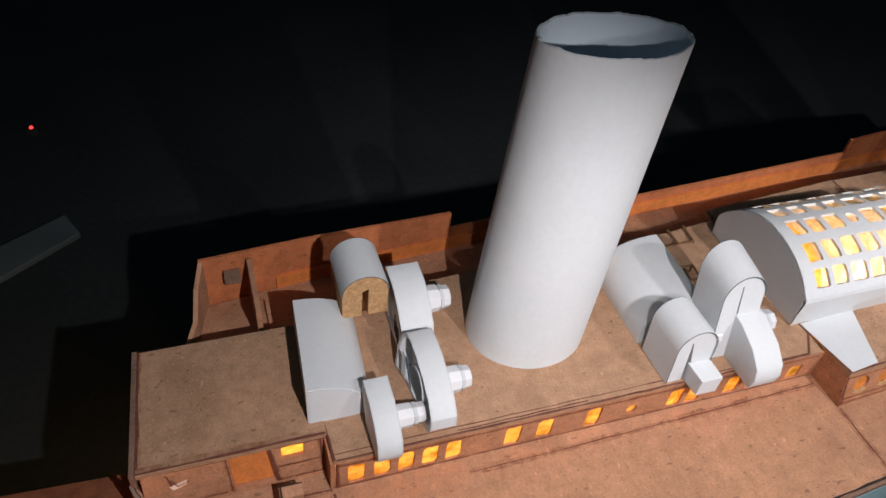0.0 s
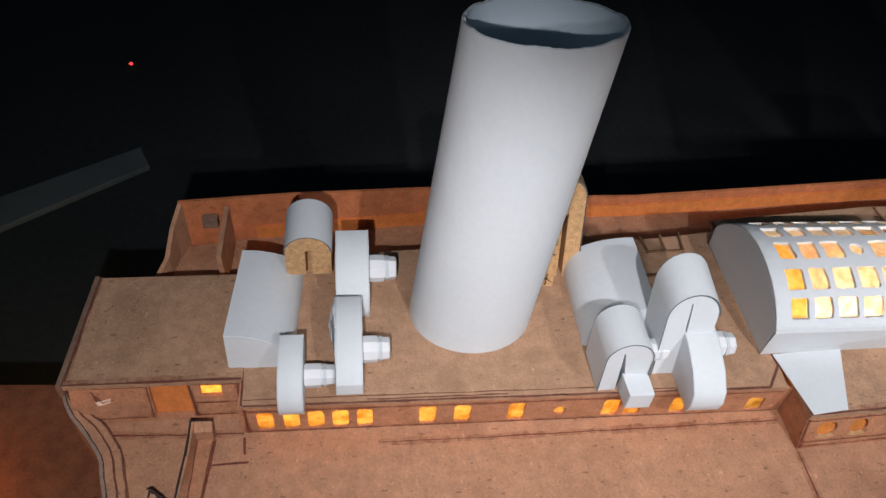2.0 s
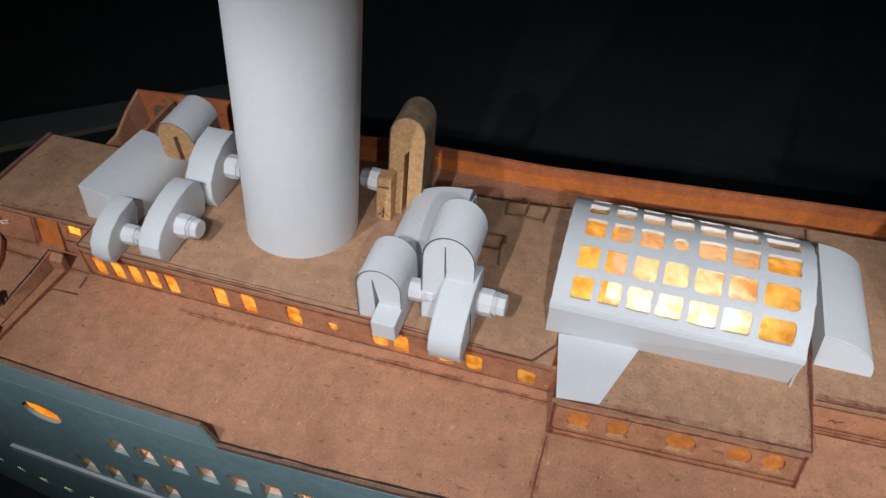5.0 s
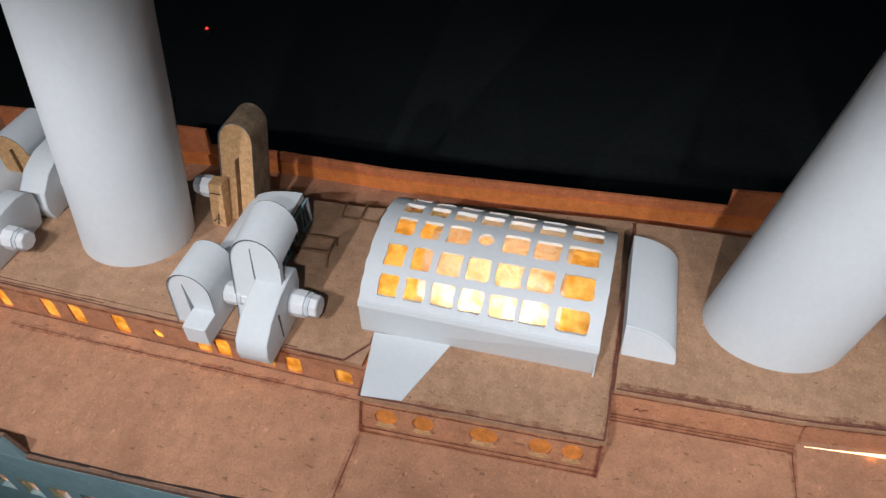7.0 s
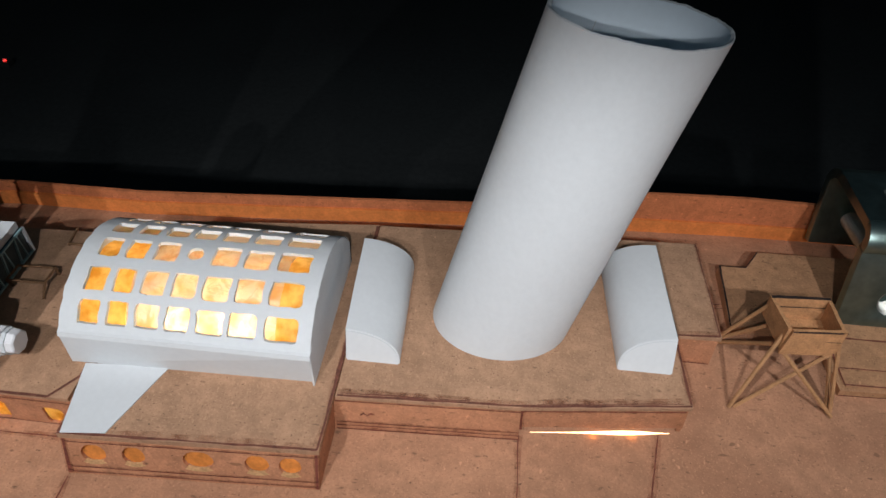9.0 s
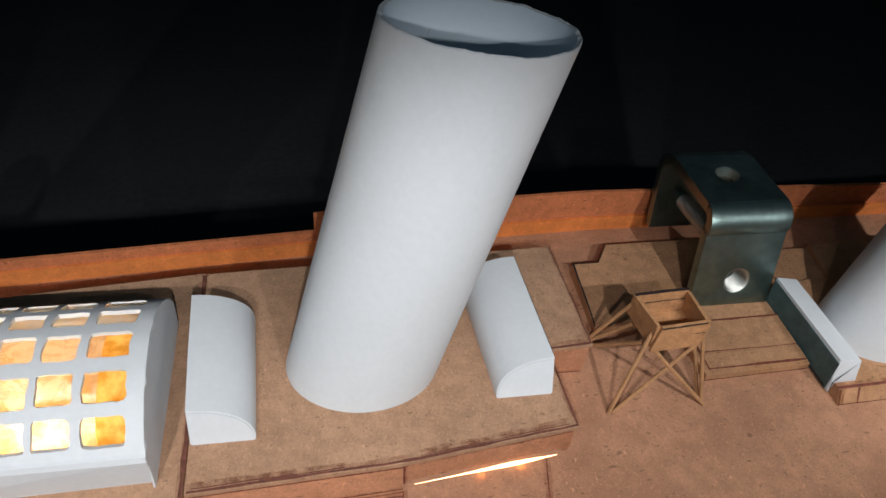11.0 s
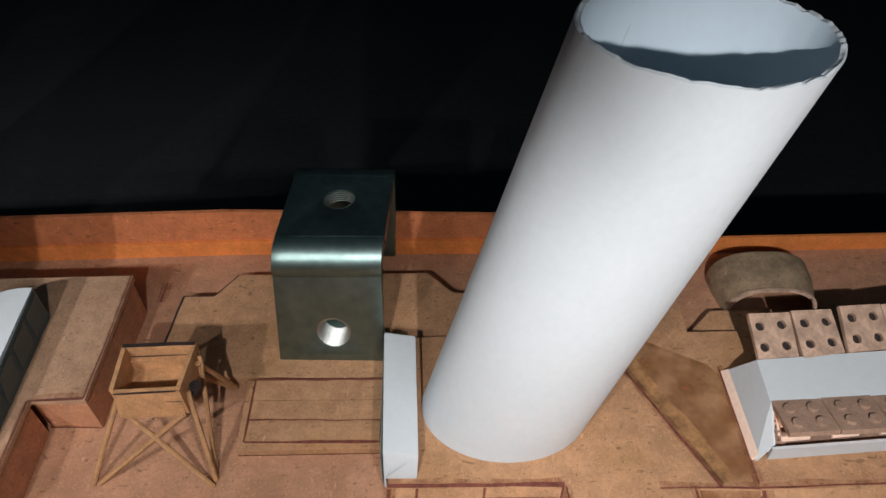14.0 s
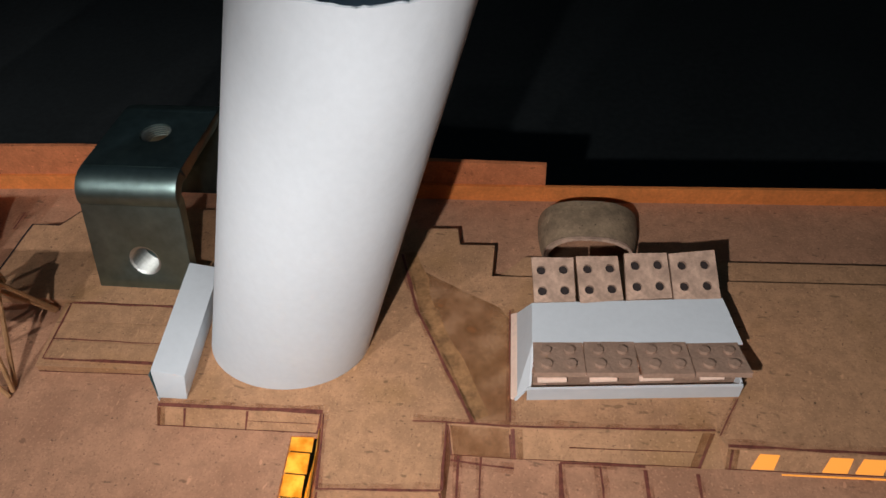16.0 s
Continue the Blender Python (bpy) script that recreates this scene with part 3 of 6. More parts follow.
# the door's soft glow comes from its orange colour
g = G().loft([[(-317.5, fy(-2.0, 2.2), -2.0), (-301, fy(-2.0, 2.2), -2.0), (-299.5, fy(-16.4, 2.2), -16.4), (-316.5, fy(-16.4, 2.2), -16.4)],
              [(-317.5, fy(-2.0, 3.2), -2.0), (-301, fy(-2.0, 3.2), -2.0), (-299.5, fy(-16.4, 3.2), -16.4), (-316.5, fy(-16.4, 3.2), -16.4)]])
structure("door_leaf", g, STRIPB, "closed brown board door leaf, its soft glow put into the colour", category="door")
g = G().loft([[(-334.2, fy(-8.6, -0.15), -8.6), (-328.6, fy(-7.2, -0.15), -7.2), (-328.9, fy(-8.8, -0.15), -8.8), (-333.0, fy(-10.2, -0.15), -10.2)],
              [(-334.2, fy(-8.6, 0.3), -8.6), (-328.6, fy(-7.2, 0.3), -7.2), (-328.9, fy(-8.8, 0.3), -8.8), (-333.0, fy(-10.2, 0.3), -10.2)]])
structure("sill_fore", g, PINK, "pale torn paper sill of a small window", category="window sill")
g = G().loft([[(-299, fy(-10.2, 1.9), -10.2), (-299, fy(-2.4, 1.9), -2.4)], [(-288, fy(-10.2, 1.9), -10.2), (-288, fy(-2.4, 1.9), -2.4)]], closed=False)
part("window_pane", g, AMBER, wall_fore, "amber paper lit from inside")

# far bulwark in three heights
def bulwark(name, pts, top, label, strip_from=-400):
    g = G()
    poly = pts + [(x, y + 1.8) for x, y in reversed(pts)]
    g.prism(poly, lambda x, y: zd(x, y) - 6, top)
    structure(name, g, BULW, label, bevel=0.2)
    g = G()
    low = [(x, y) for x, y in pts if x > strip_from]
    foot = [(x, y - 1.3) for x, y in low] + [(x, y + 0.2) for x, y in reversed(low)]
    g.prism(foot, lambda x, y: zd(x, y) - 0.3, lambda x, y: zd(x, y) + 6.8)
    structure(name + "_strip", g, STRIPB, "brown card strip along the bulwark's foot, lamp glow in its orange", bevel=0.2)


bulwark("bulwark_fore", [(-317, 86), (-287, 90.2), (-271, 92.4), (-206, 98.4)], lambda x, y: 1.0 - 0.04 * (x + 206), "tall brown board bulwark at the bow", -300)
bulwark("bulwark_low", [(-206, 98.4), (-170, 101.4), (-110, 101.4), (38, 112.4)], lambda x, y: -8.2, "low brown board bulwark")
bulwark("bulwark_mid", [(38, 112.4), (64, 115.4), (152, 119.4), (300, 120.4), (324, 121)], lambda x, y: 0.9 - 0.03 * max(0, x - 200), "raised brown board bulwark amidships")
bulwark("bulwark_aft", [(324, 121), (470, 125.4)], lambda x, y: -14.2, "low brown board bulwark aft")

# near hull side
def near_y(x):
    return float(np.interp(x, [p[0] for p in reversed(NEAR)], [p[1] for p in reversed(NEAR)])) if x > -322 else -62 + (-322 - x) * 0.1


def grid_panel(g, us, vs, solid, thick, put):
    """A board cut into a grid; solid(i, j) tells which cells are there."""
    bm, seen = g.bm, {}

    def vert(i, j, w):
        if (i, j, w) not in seen:
            seen[i, j, w] = bm.verts.new(put(us[i], vs[j], w))
        return seen[i, j, w]

    n, m = len(us) - 1, len(vs) - 1
    full = lambda i, j: 0 <= i < n and 0 <= j < m and solid(i, j)
    for i in range(n):
        for j in range(m):
            if not full(i, j):
                continue
            for w in (0, thick):
                bm.faces.new([vert(a, b, w) for a, b in ((i, j), (i + 1, j), (i + 1, j + 1), (i, j + 1))])
            for di, dj, e in ((-1, 0, ((i, j), (i, j + 1))), (1, 0, ((i + 1, j), (i + 1, j + 1))), (0, -1, ((i, j), (i + 1, j))), (0, 1, ((i, j + 1), (i + 1, j + 1)))):
                if not full(i + di, j + dj):
                    bm.faces.new([vert(*e[0], 0), vert(*e[1], 0), vert(*e[1], thick), vert(*e[0], thick)])
    return g


UPPER = [(-247.2 + 13.7 * k, -54.0 + 0.035 * (13.7 * k), 7.7, 12.2) for k in range(21)]
LOWER = [(-276.8 + 14.6 * k, -88.4 + 0.04 * (14.6 * k), 7.9, 13.6) for k in range(23) if k not in (4, 9, 10)]


def hull_sheet():
    """Windows of two decks, a scupper and a row of ports, cut through the side."""
    rnd = random.Random(8)
    j = lambda: rnd.uniform(-0.35, 0.35)
    holes = [[(x + j(), zb + j()), (x + w + j(), zb + j()), (x + w + j(), zb + hh + j()), (x + j(), zb + hh + j())] for x, zb, w, hh in UPPER + LOWER]
    holes += [arc(-308 + 15.2 * k, -131.5, 3.4, 2.6, 0, 330, 11) for k in range(24)]
    holes.append(arc(-276, -39.5, 9, 7, 0, 340, 17))
    g, knots = G(), [-320] + [p[0] for p in reversed(NEAR)][1:]
    for a, b in zip(knots, knots[1:]):
        own = [q for q in holes if a < sum(p[0] for p in q) / len(q) < b]
        g.panel([(b, -19), (a, -19), (a, -165), (b, -165)], own, 1.8, lambda u, v, w: (u, near_y(u) - 1.4 - 0.01 * (v + 19) + w, v))
    return g


hull = structure("hull_side", hull_sheet(), HULLP, "blue-grey painted hull side with rows of cut-out windows")
for x, zb, w, hh in UPPER + LOWER:
    q = lambda u, dy, v: (u, near_y(u) - 1.4 - 0.01 * (v + 19) + dy, v)
    g = G().loft([[q(x - 0.4, 1.9, zb - 0.8), q(x + w + 0.4, 1.9, zb - 0.8), q(x + w + 0.4, 1.9, zb + 0.5), q(x - 0.4, 1.9, zb + 0.5)], [q(x - 0.4, 4.0, zb - 0.8), q(x + w + 0.4, 4.0, zb - 0.8), q(x + w + 0.4, 4.0, zb + 0.5), q(x - 0.4, 4.0, zb + 0.5)]])
    g.loft([[q(x - 0.6, 1.9, zb), q(x + 0.1, 1.9, zb), q(x + 0.1, 1.9, zb + hh), q(x - 0.6, 1.9, zb + hh)], [q(x - 0.6, 3.4, zb), q(x + 0.1, 3.4, zb), q(x + 0.1, 3.4, zb + hh), q(x - 0.6, 3.4, zb + hh)]])
    part("window_reveal", g, HULLW, hull, "white paper window reveal")
g = G()
for a, b in zip(range(-320, 460, 20), range(-300, 480, 20)):
    g.loft([[(x, near_y(x) - 2.2, -95 + 0.02 * (x + 320)), (x, near_y(x) - 2.2, -91 + 0.02 * (x + 320)), (x, near_y(x) - 0.4, -91 + 0.02 * (x + 320)), (x, near_y(x) - 0.4, -95 + 0.02 * (x + 320))] for x in (a, b)])
structure("hull_strake", g, HULLW, "narrow white strake along the hull side")
g = G()
for a, b in zip(range(-320, 460, 20), range(-300, 480, 20)):
    g.loft([[(x, near_y(x) + 2.9, -118), (x, near_y(x) + 2.9, -22), (x, near_y(x) + 3.4, -22), (x, near_y(x) + 3.4, -118)] for x in (a, b)])
structure("hull_lining", g, AMBER, "amber paper lining behind the hull windows, lit from inside")
ports = [arc(-323.2 - 15.2 * k, -131.5, 3.4, 2.6, 0, 330, 11) for k in range(5)]
g = G().panel([(-480, -165), (-320.1, -165), (-320.1, -30), (-480, -30)], ports, 1.8, lambda u, v, w: (u, near_y(u) - 1.4 - 0.01 * (v + 19) + w, v))
structure("bow_side", g, HULLP, "blue-grey painted hull side at the bow")
# raised bow bulwark on the near side, two card layers thick
g = G()
BOW = [-322, -300, -270, -240, -215, -194]
for a, b in zip(BOW, BOW[1:]):
    g.loft([[(x, near_y(x) - 1.35, -19), (x, near_y(x) - 1.35, -5.6), (x, near_y(x) - 0.3, -5.6), (x, near_y(x) - 0.3, -19)] for x in (a, b)])
g.loft([[(-194, near_y(-194) - 1.35, -19), (-194, near_y(-194) - 1.35, -5.6), (-194, near_y(-194) - 0.3, -5.6), (-194, near_y(-194) - 0.3, -19)], [(-190, near_y(-190) - 1.35, -19), (-190, near_y(-190) - 1.35, -18.2), (-190, near_y(-190) - 0.3, -18.2), (-190, near_y(-190) - 0.3, -19)]])
structure("bulwark_near", g, HULLL, "blue-grey painted bow bulwark with a stepped end")
g = G()
for a, b in zip(BOW, BOW[1:]):
    g.loft([[(x, near_y(x) - 1.3, -5.6), (x, near_y(x) - 1.3, -5.3), (x, near_y(x) - 0.3, -5.3), (x, near_y(x) - 0.3, -5.6)] for x in (a, b)])
    g.loft([[(x, near_y(x) - 0.3, -18.6), (x, near_y(x) - 0.3, -5.9), (x, near_y(x) + 0.8, -5.9), (x, near_y(x) + 0.8, -18.6)] for x in (a, b)])
g.loft([[(-194, near_y(-194) + q, -18.6), (-194, near_y(-194) + q, -5.7), (-190, near_y(-190) + q, -16.0), (-190, near_y(-190) + q, -18.6)] for q in (-0.3, 0.8)])
XS = list(range(-190, 470, 8)) + [470]
for a, b in zip(XS, XS[1:]):
    g.loft([[(x, near_y(x) - 1.3, zd(x) - 2.6), (x, near_y(x) - 1.3, zd(x) + 0.35), (x, near_y(x) - 0.1, zd(x) + 0.35), (x, near_y(x) - 0.1, zd(x) - 2.6)] for x in (a, b)])
ink = G()
for a, b in zip(XS[::3], XS[3::3]):
    ink.line([(x, near_y(x) + 0.5, zd(x)) for x in (a, b)], 0.9, 0.1)
structure("pen_line_gunwale", ink, DARKINK, "black pen line along the deck edge", category="pen line")
structure("gunwale", g, EDGE, "dark inked board edge of the deck")
g = G().panel([(-317, -150), (470, -150), (470, -24), (-317, -24)], [], 1.8, lambda u, v, w: (u, float(np.interp(u, [p[0] for p in FAR], [p[1] for p in FAR])) + 3 + w, v))
structure("hull_far_side", g, HULLP, "blue-grey painted far hull side")

# ---------------------------------------------------------------- funnels


def funnel(x, y, z, a, b, kx, ky, h, sx, sy, at, bt, ragged, label):
    """A rolled paper tube, leaning aft, with an uneven torn rim."""
    f = thing("funnel", (x, y, z), label, "funnel", "ship funnels")
    n = 120
    rnd = random.Random(int(x))
    wob = [0.0] * n
    for k in (3, 7, 13, 29):
        ph, am = rnd.uniform(0, 6.28), ragged * rnd.uniform(0.3, 0.6) / math.sqrt(k)
        wob = [w + am * math.sin(k * 2 * math.pi * i / n + ph) for i, w in enumerate(wob)]
    wob = [w + ragged * rnd.uniform(-0.22, 0.22) for w in wob]

    def ring(s, r, rim=0.0, dz=0.0):
        out = []
        for i in range(n):
            t = 2 * math.pi * i / n
            aa, bb = a + (at - a) * s, b + (bt - b) * s
            ca, sa = math.cos(t) * aa * r, math.sin(t) * bb * r
            zz = s * (h + sx * ca + sy * sa) + rim * wob[i] + dz
            out.append((x + kx * s * h + ca, y + ky * s * h + sa, z + zz))
        return out

    rings = [ring(s, 1.0, 0.6 if s == 1 else 0) for s in (0, 0.2, 0.4, 0.6, 0.8, 1)]
    part("outer_sheet", G().loft(rings, caps=False), PAPER, f, smooth=True)
    part("rim", G().loft([ring(1, 1.0, 0.6), ring(1, 0.985, 1.0, 0.35), ring(1, 0.965, 1.2, 0.1), ring(1, 0.95, 0.8)], caps=False), PAPERSH, f, "worn torn paper rim")
    # the inside's blue shade is put into this sheet's colour
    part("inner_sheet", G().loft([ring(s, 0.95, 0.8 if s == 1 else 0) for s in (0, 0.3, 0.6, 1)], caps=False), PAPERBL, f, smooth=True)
    i0 = int(n * 0.30)
    p, e = ([Vector(ring(q, 0.949)[k]) for q in (0.35, 0.92)] for k in (i0, i0 + 1))
    d = (e[0] - p[0]).normalized() * 0.25
    g = G()
    g.face([p[0], p[0] + d, p[1] + d, p[1]])
    part("seam", g, PAPERSH, f, "fine overlap seam in the paper")
    return f


funnel(-199.2, 29.0, 0.05, 23.6, 20.6, 0.096, 0.080, 118.0, 0.020, -0.150, 23.9, 20.4, 0.9, "white rolled paper funnel standing on the fore roof")
funnel(51.9, 40.9, 0.25, 24.4, 19.8, 0.280, 0.158, 107.6, -0.107, -0.080, 25.6, 19.2, 0.7, "white rolled paper funnel leaning aft on the middle roof")
funnel(249.3, 47.4, LEDGE + 0.05, 24.4, 18.4, 0.311, 0.092, 114.0, -0.061, -0.030, 25.3, 22.4, 1.0, "white rolled paper funnel with a jagged cut rim leaning aft")

# ---------------------------------------------------------------- after deck
BACK = [(139, 58), (140, 91.4), (151, 91.6), (157, 101.4), (213, 102.4), (224, 102.8), (233, 93.6), (246, 93), (246, 60), (217, 58)]
g = G().prism(BACK, zd, -12.6)
structure("deck_layer", g, BOARD2, "thin stepped board layer on the deck", bevel=0.2)
# black lines paint the shadow at the layer's edges
g = G().line([(139.4, 58.5, -12.58), (140.3, 91.0, -12.58)], 0.7).line([(140.3, 91.0, -12.58), (151, 91.2, -12.58), (157.2, 101.0, -12.58)], 0.35)
structure("shadow_line_layer", g, DARKINK, "black line for the shadow along the board layer's edge", category="pen line")
# top and foot outline of the raised deck, whose fronts slope outwards
RAISED = [(217, 21), (265, 22.4), (268, 0.4), (300, 3.0), (299.5, 22.2), (316.5, 22.4), (370, 25.6), (372.5, 21.2), (470, 24)]
FOOT = [(216.5, 17.6), (264, 18.8), (266.8, -2.2), (301, 0.4), (301, 15.4), (317.5, 15.6), (366, 17), (372, 17.4), (470, 20.4)]
BEHIND = [(470, 81), (378, 78), (308, 75.6), (308, 89), (296.5, 88.6), (295, 96), (246, 93.4), (244, 74), (217, 72)]
g = G().loft([[(x, y, zd(x, y)) for x, y in FOOT + BEHIND], [(x, y, LEDGE) for x, y in RAISED + BEHIND]])
structure("raised_deck", g, BOARD2, "raised brown board deck with inked edges", bevel=0.25)
g = G().prism([(308.2, 75.8), (378, 78.2), (470, 81.2), (470, 91), (378, 88.2), (318, 86.6)], zd, -13.0)
structure("deck_step", g, BOARD2, "low board step on the deck", bevel=0.2)

# pen lines on decks, roofs and walls
g = G()
z = 0.02
g.line([(-282, -10.0, z), (-92, -11.4, z)], 0.8).line([(-240, -9.3, z), (-190, -9.4, z)], 0.4).line([(-150, -9.8, z), (-110, -10.2, z)], 0.5).line([(-282, -7.6, z), (-150, -8.4, z)], 0.35).line([(-92, -11.6, z), (-85, -2, z), (-86, 20, z), (-84, 72, z)], 1.1)
g.line([(-146.5, -8, z), (-152, 56, z)], 0.45).line([(-282.6, -10, z), (-283, 4, z)], 0.8)
structure("pen_line_mid", g, INK, "brown pen lines along the roof edge", category="pen line")
g = G()
z = 0.45
g.line([(-343, 0.7, z), (-283.3, 1.1, z)], 1.0).line([(-342.5, 2.5, z), (-340.6, 49, z)], 0.9)
g.line([(-82, -23.8, z), (-0.5, -20, z)], 0.8).line([(-0.6, -20, z), (-0.5, 83, z)], 1.1).line([(-81.6, -23.5, z), (-83.4, 75, z)], 1.0)
z = 0.25
g.line([(1, 0.5, z), (61, 3.5, z), (115.6, 10.1, z)], 0.8).line([(2, 1.5, z), (44, 3.4, z)], 0.35).line([(66, 4.9, z), (113, 10.6, z)], 0.3).line([(115.4, 10.5, z), (113.6, 39.8, z), (129.4, 41, z)], 0.8).line([(129.4, 41, z), (127, 88.5, z)], 0.35)
roof_ink = g
structure("pen_line_roofs", g, INK, "brown pen lines along the roof edges", category="pen line")


def face_line(g, a, b, width=0.5, off=0.14):
    """A pen line on an upright wall facing the near side."""
    g.drawn.append(((a, b), width))
    a, b = Vector(a), Vector(b)
    rnd = random.Random(int(a.x * 13 + b.z * 7))
    n = max(1, int((b - a).length / 6))
    prev = None
    for i in range(n + 1):
        c = a + (b - a) * i / n + Vector((0, -off, rnd.uniform(-0.12, 0.12)))
        w = width * rnd.uniform(0.6, 1.3) / 2
        up = Vector((0, 0, 1)) if abs(b.z - a.z) < abs(b.x - a.x) else Vector((1, 0, 0))
        now = (c - up * w, c + up * w)
        if prev:
            g.face([prev[0], prev[1], now[1], now[0]])
        prev = now


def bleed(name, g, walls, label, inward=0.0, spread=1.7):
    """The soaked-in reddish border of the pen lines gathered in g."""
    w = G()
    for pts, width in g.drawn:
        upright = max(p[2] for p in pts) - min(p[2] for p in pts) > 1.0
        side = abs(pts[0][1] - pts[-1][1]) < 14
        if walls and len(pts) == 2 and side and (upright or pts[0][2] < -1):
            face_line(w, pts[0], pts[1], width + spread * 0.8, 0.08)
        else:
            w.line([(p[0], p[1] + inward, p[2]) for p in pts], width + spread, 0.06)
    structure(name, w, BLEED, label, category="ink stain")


g = G()
for zz in (-3.4, -16.4):
    face_line(g, (-282, -10.2, zz), (-85, -11.2, zz), 0.45)
face_line(g, (-281.6, -10.2, -17.0), (-281.6, -10.2, -2), 0.9)
lean = lambda zz: LS * (-1.8 - zz)
for zz in (-3.6, -13.4, -15.4):
    face_line(g, (-81.5, -23.6 - lean(zz), zz), (-0.6, -19.9 - lean(zz), zz), 0.5)
for x in (-81.2, -1.2):
    y0 = -23.6 + (x + 81.5) * 0.0457
    face_line(g, (x, y0 - lean(-16), -16), (x, y0, -2), 1.1)
for zz, w in ((-3.4, 0.5), (-12.6, 0.5), (-14.0, 0.5), (-15.6, 0.7)):
    face_line(g, (0, 1.2 - 0.67 * lean(zz), zz), (61, 4.0 - 0.67 * lean(zz), zz), w)
for dx, z0, z1 in ((0, -9.4, -8.2), (1.2, -8.0, -9.2), (2.6, -9.0, -7.6), (3.6, -8.4, -8.0)):
    face_line(g, (8 + dx, 1.55 - 0.67 * lean(z0), z0), (9.3 + dx, 1.6 - 0.67 * lean(z1), z1), 0.6)
face_line(g, (61.4, 5.0 - 0.8, -14), (61.4, 5.0, -2), 1.0)
face_line(g, (62, 5.0 - 0.15, -4.2), (115, 11 - 0.15, -4.2), 0.5)
face_line(g, (-341, fy(-3), -3.0), (-317, fy(-3), -3.0), 0.5)
for x0, x1, zz, w in ((-300, -284, -2.8, 0.6), (-300, -284, -10.4, 0.5), (-300, -284, -15.6, 0.5), (-341, -317, -15.8, 0.4)):
    face_line(g, (x0, fy(zz), zz), (x1, fy(zz), zz), w)
for x0, x1, w in ((-302.0, -300.0, 1.3), (-316.2, -315.2, 0.5), (-285.2, -285.0, 0.7)):
    face_line(g, (x1, fy(-16), -16), (x0, fy(-2.4), -2.4), w)
for q0, q1 in (((-335, -4), (-331.5, -9)), ((-334.4, -4.4), (-333.4, -8.4)), ((-331.6, -9), (-327.6, -7.6))):
    face_line(g, (q0[0], fy(q0[1]), q0[1]), (q1[0], fy(q1[1]), q1[1]), 0.5, 0.25)
face_line(g, (114, 41.2, -15.4), (129, 41.2, -15.4), 0.5)
face_line(g, (114, 41.2, -2), (114, 41.2, -16), 0.5)
structure("pen_line_walls", g, REDINK, "brown pen lines on the board walls", category="pen line")
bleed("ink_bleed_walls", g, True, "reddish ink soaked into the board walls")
g = G()
dl = lambda pts, w=0.5: g.line([(x, y, zd(x)) for x, y in pts], w)
dl([(-81.8, -29), (-81.9, -56)], 0.4)
dl([(-236, -16.5), (-200, -16.6)], 0.25)
dl([(-200, -16.6), (-150, -16.4), (-84, -15.8)], 0.45)
dl([(-330.3, -8.7), (-304.5, -9.8), (-283.5, -10.4)], 0.6)
dl([(61, 3), (62, -40)], 0.4)
dl([(108, 9), (101, -30)], 0.4)
dl([(138, 72), (130.5, 71.5)], 0.5)
dl([(131, 100), (131, 91)], 0.4)
for x, w in ((303, 0.9), (309, 0.6), (330, 1.3), (340.5, 0.4), (351.8, 1.1), (365, 1.0)):
    dl([(x, 15.5), (x + 1.4, -9)], w)
dl([(330, 15.6), (352, 16.4)], 0.8)
dl([(301, 14), (318, 13)], 0.4)
structure("pen_line_deck", g, REDINK, "thin brown pen lines on the deck", category="pen line")
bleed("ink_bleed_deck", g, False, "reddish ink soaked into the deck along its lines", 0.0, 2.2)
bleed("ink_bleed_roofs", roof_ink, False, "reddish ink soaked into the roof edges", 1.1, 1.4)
g = G()
z = LEDGE + 0.02
g.line([(217, 21.5, z), (264.8, 22.9, z)], 1.1).line([(265.2, 22.4, z), (268.2, 0.8, z)], 0.6).line([(268, 0.8, z), (300, 3.4, z), (299.4, 22.6, z)], 0.6)
g.line([(290, 22.4, z), (299.6, 22.6, z), (316.4, 22.8, z), (370, 26.0, z)], 0.55).line([(372.6, 21.8, z), (470, 24.5, z)], 0.8)
g.line([(278, 83, z), (286, 60, z), (306.5, 23, z)], 0.9).line([(314.5, 62, z), (316.4, 24, z)], 0.6).line([(377, 36, z), (371, 24.5, z)], 0.5)
on_front = lambda i, u, q: tuple(Vector((*FOOT[i], zd(FOOT[i][0]))).lerp(Vector((*RAISED[i], LEDGE)), q).lerp(Vector((*FOOT[i + 1], zd(FOOT[i + 1][0]))).lerp(Vector((*RAISED[i + 1], LEDGE)), q), u))
for i, lines in ((0, ((0.5, 0.55, 1.0, 0.3),)), (2, ()), (4, ()), (5, ((0.45, 0.3, 0.95, 0.5),)), (7, ())):
    face_line(g, on_front(i, 0, 0.04), on_front(i, 1, 0.04), 0.6)
    for q, u0, u1, w in lines:
        face_line(g, on_front(i, u0, q), on_front(i, u1, q), w)
    for u in (0.012, 0.988):
        face_line(g, on_front(i, u, 0.02), on_front(i, u, 0.98), 0.9 if i in (0, 5) else 0.6)
for u in (0.17, 0.55):
    face_line(g, on_front(0, u, 0.02), on_front(0, u, 0.98), 0.6)
band = G()
band.line([(280.5, 84, z), (289.5, 60, z), (308.4, 24.5, z)], 5.0, 0.06, 0.2)
soak = G()
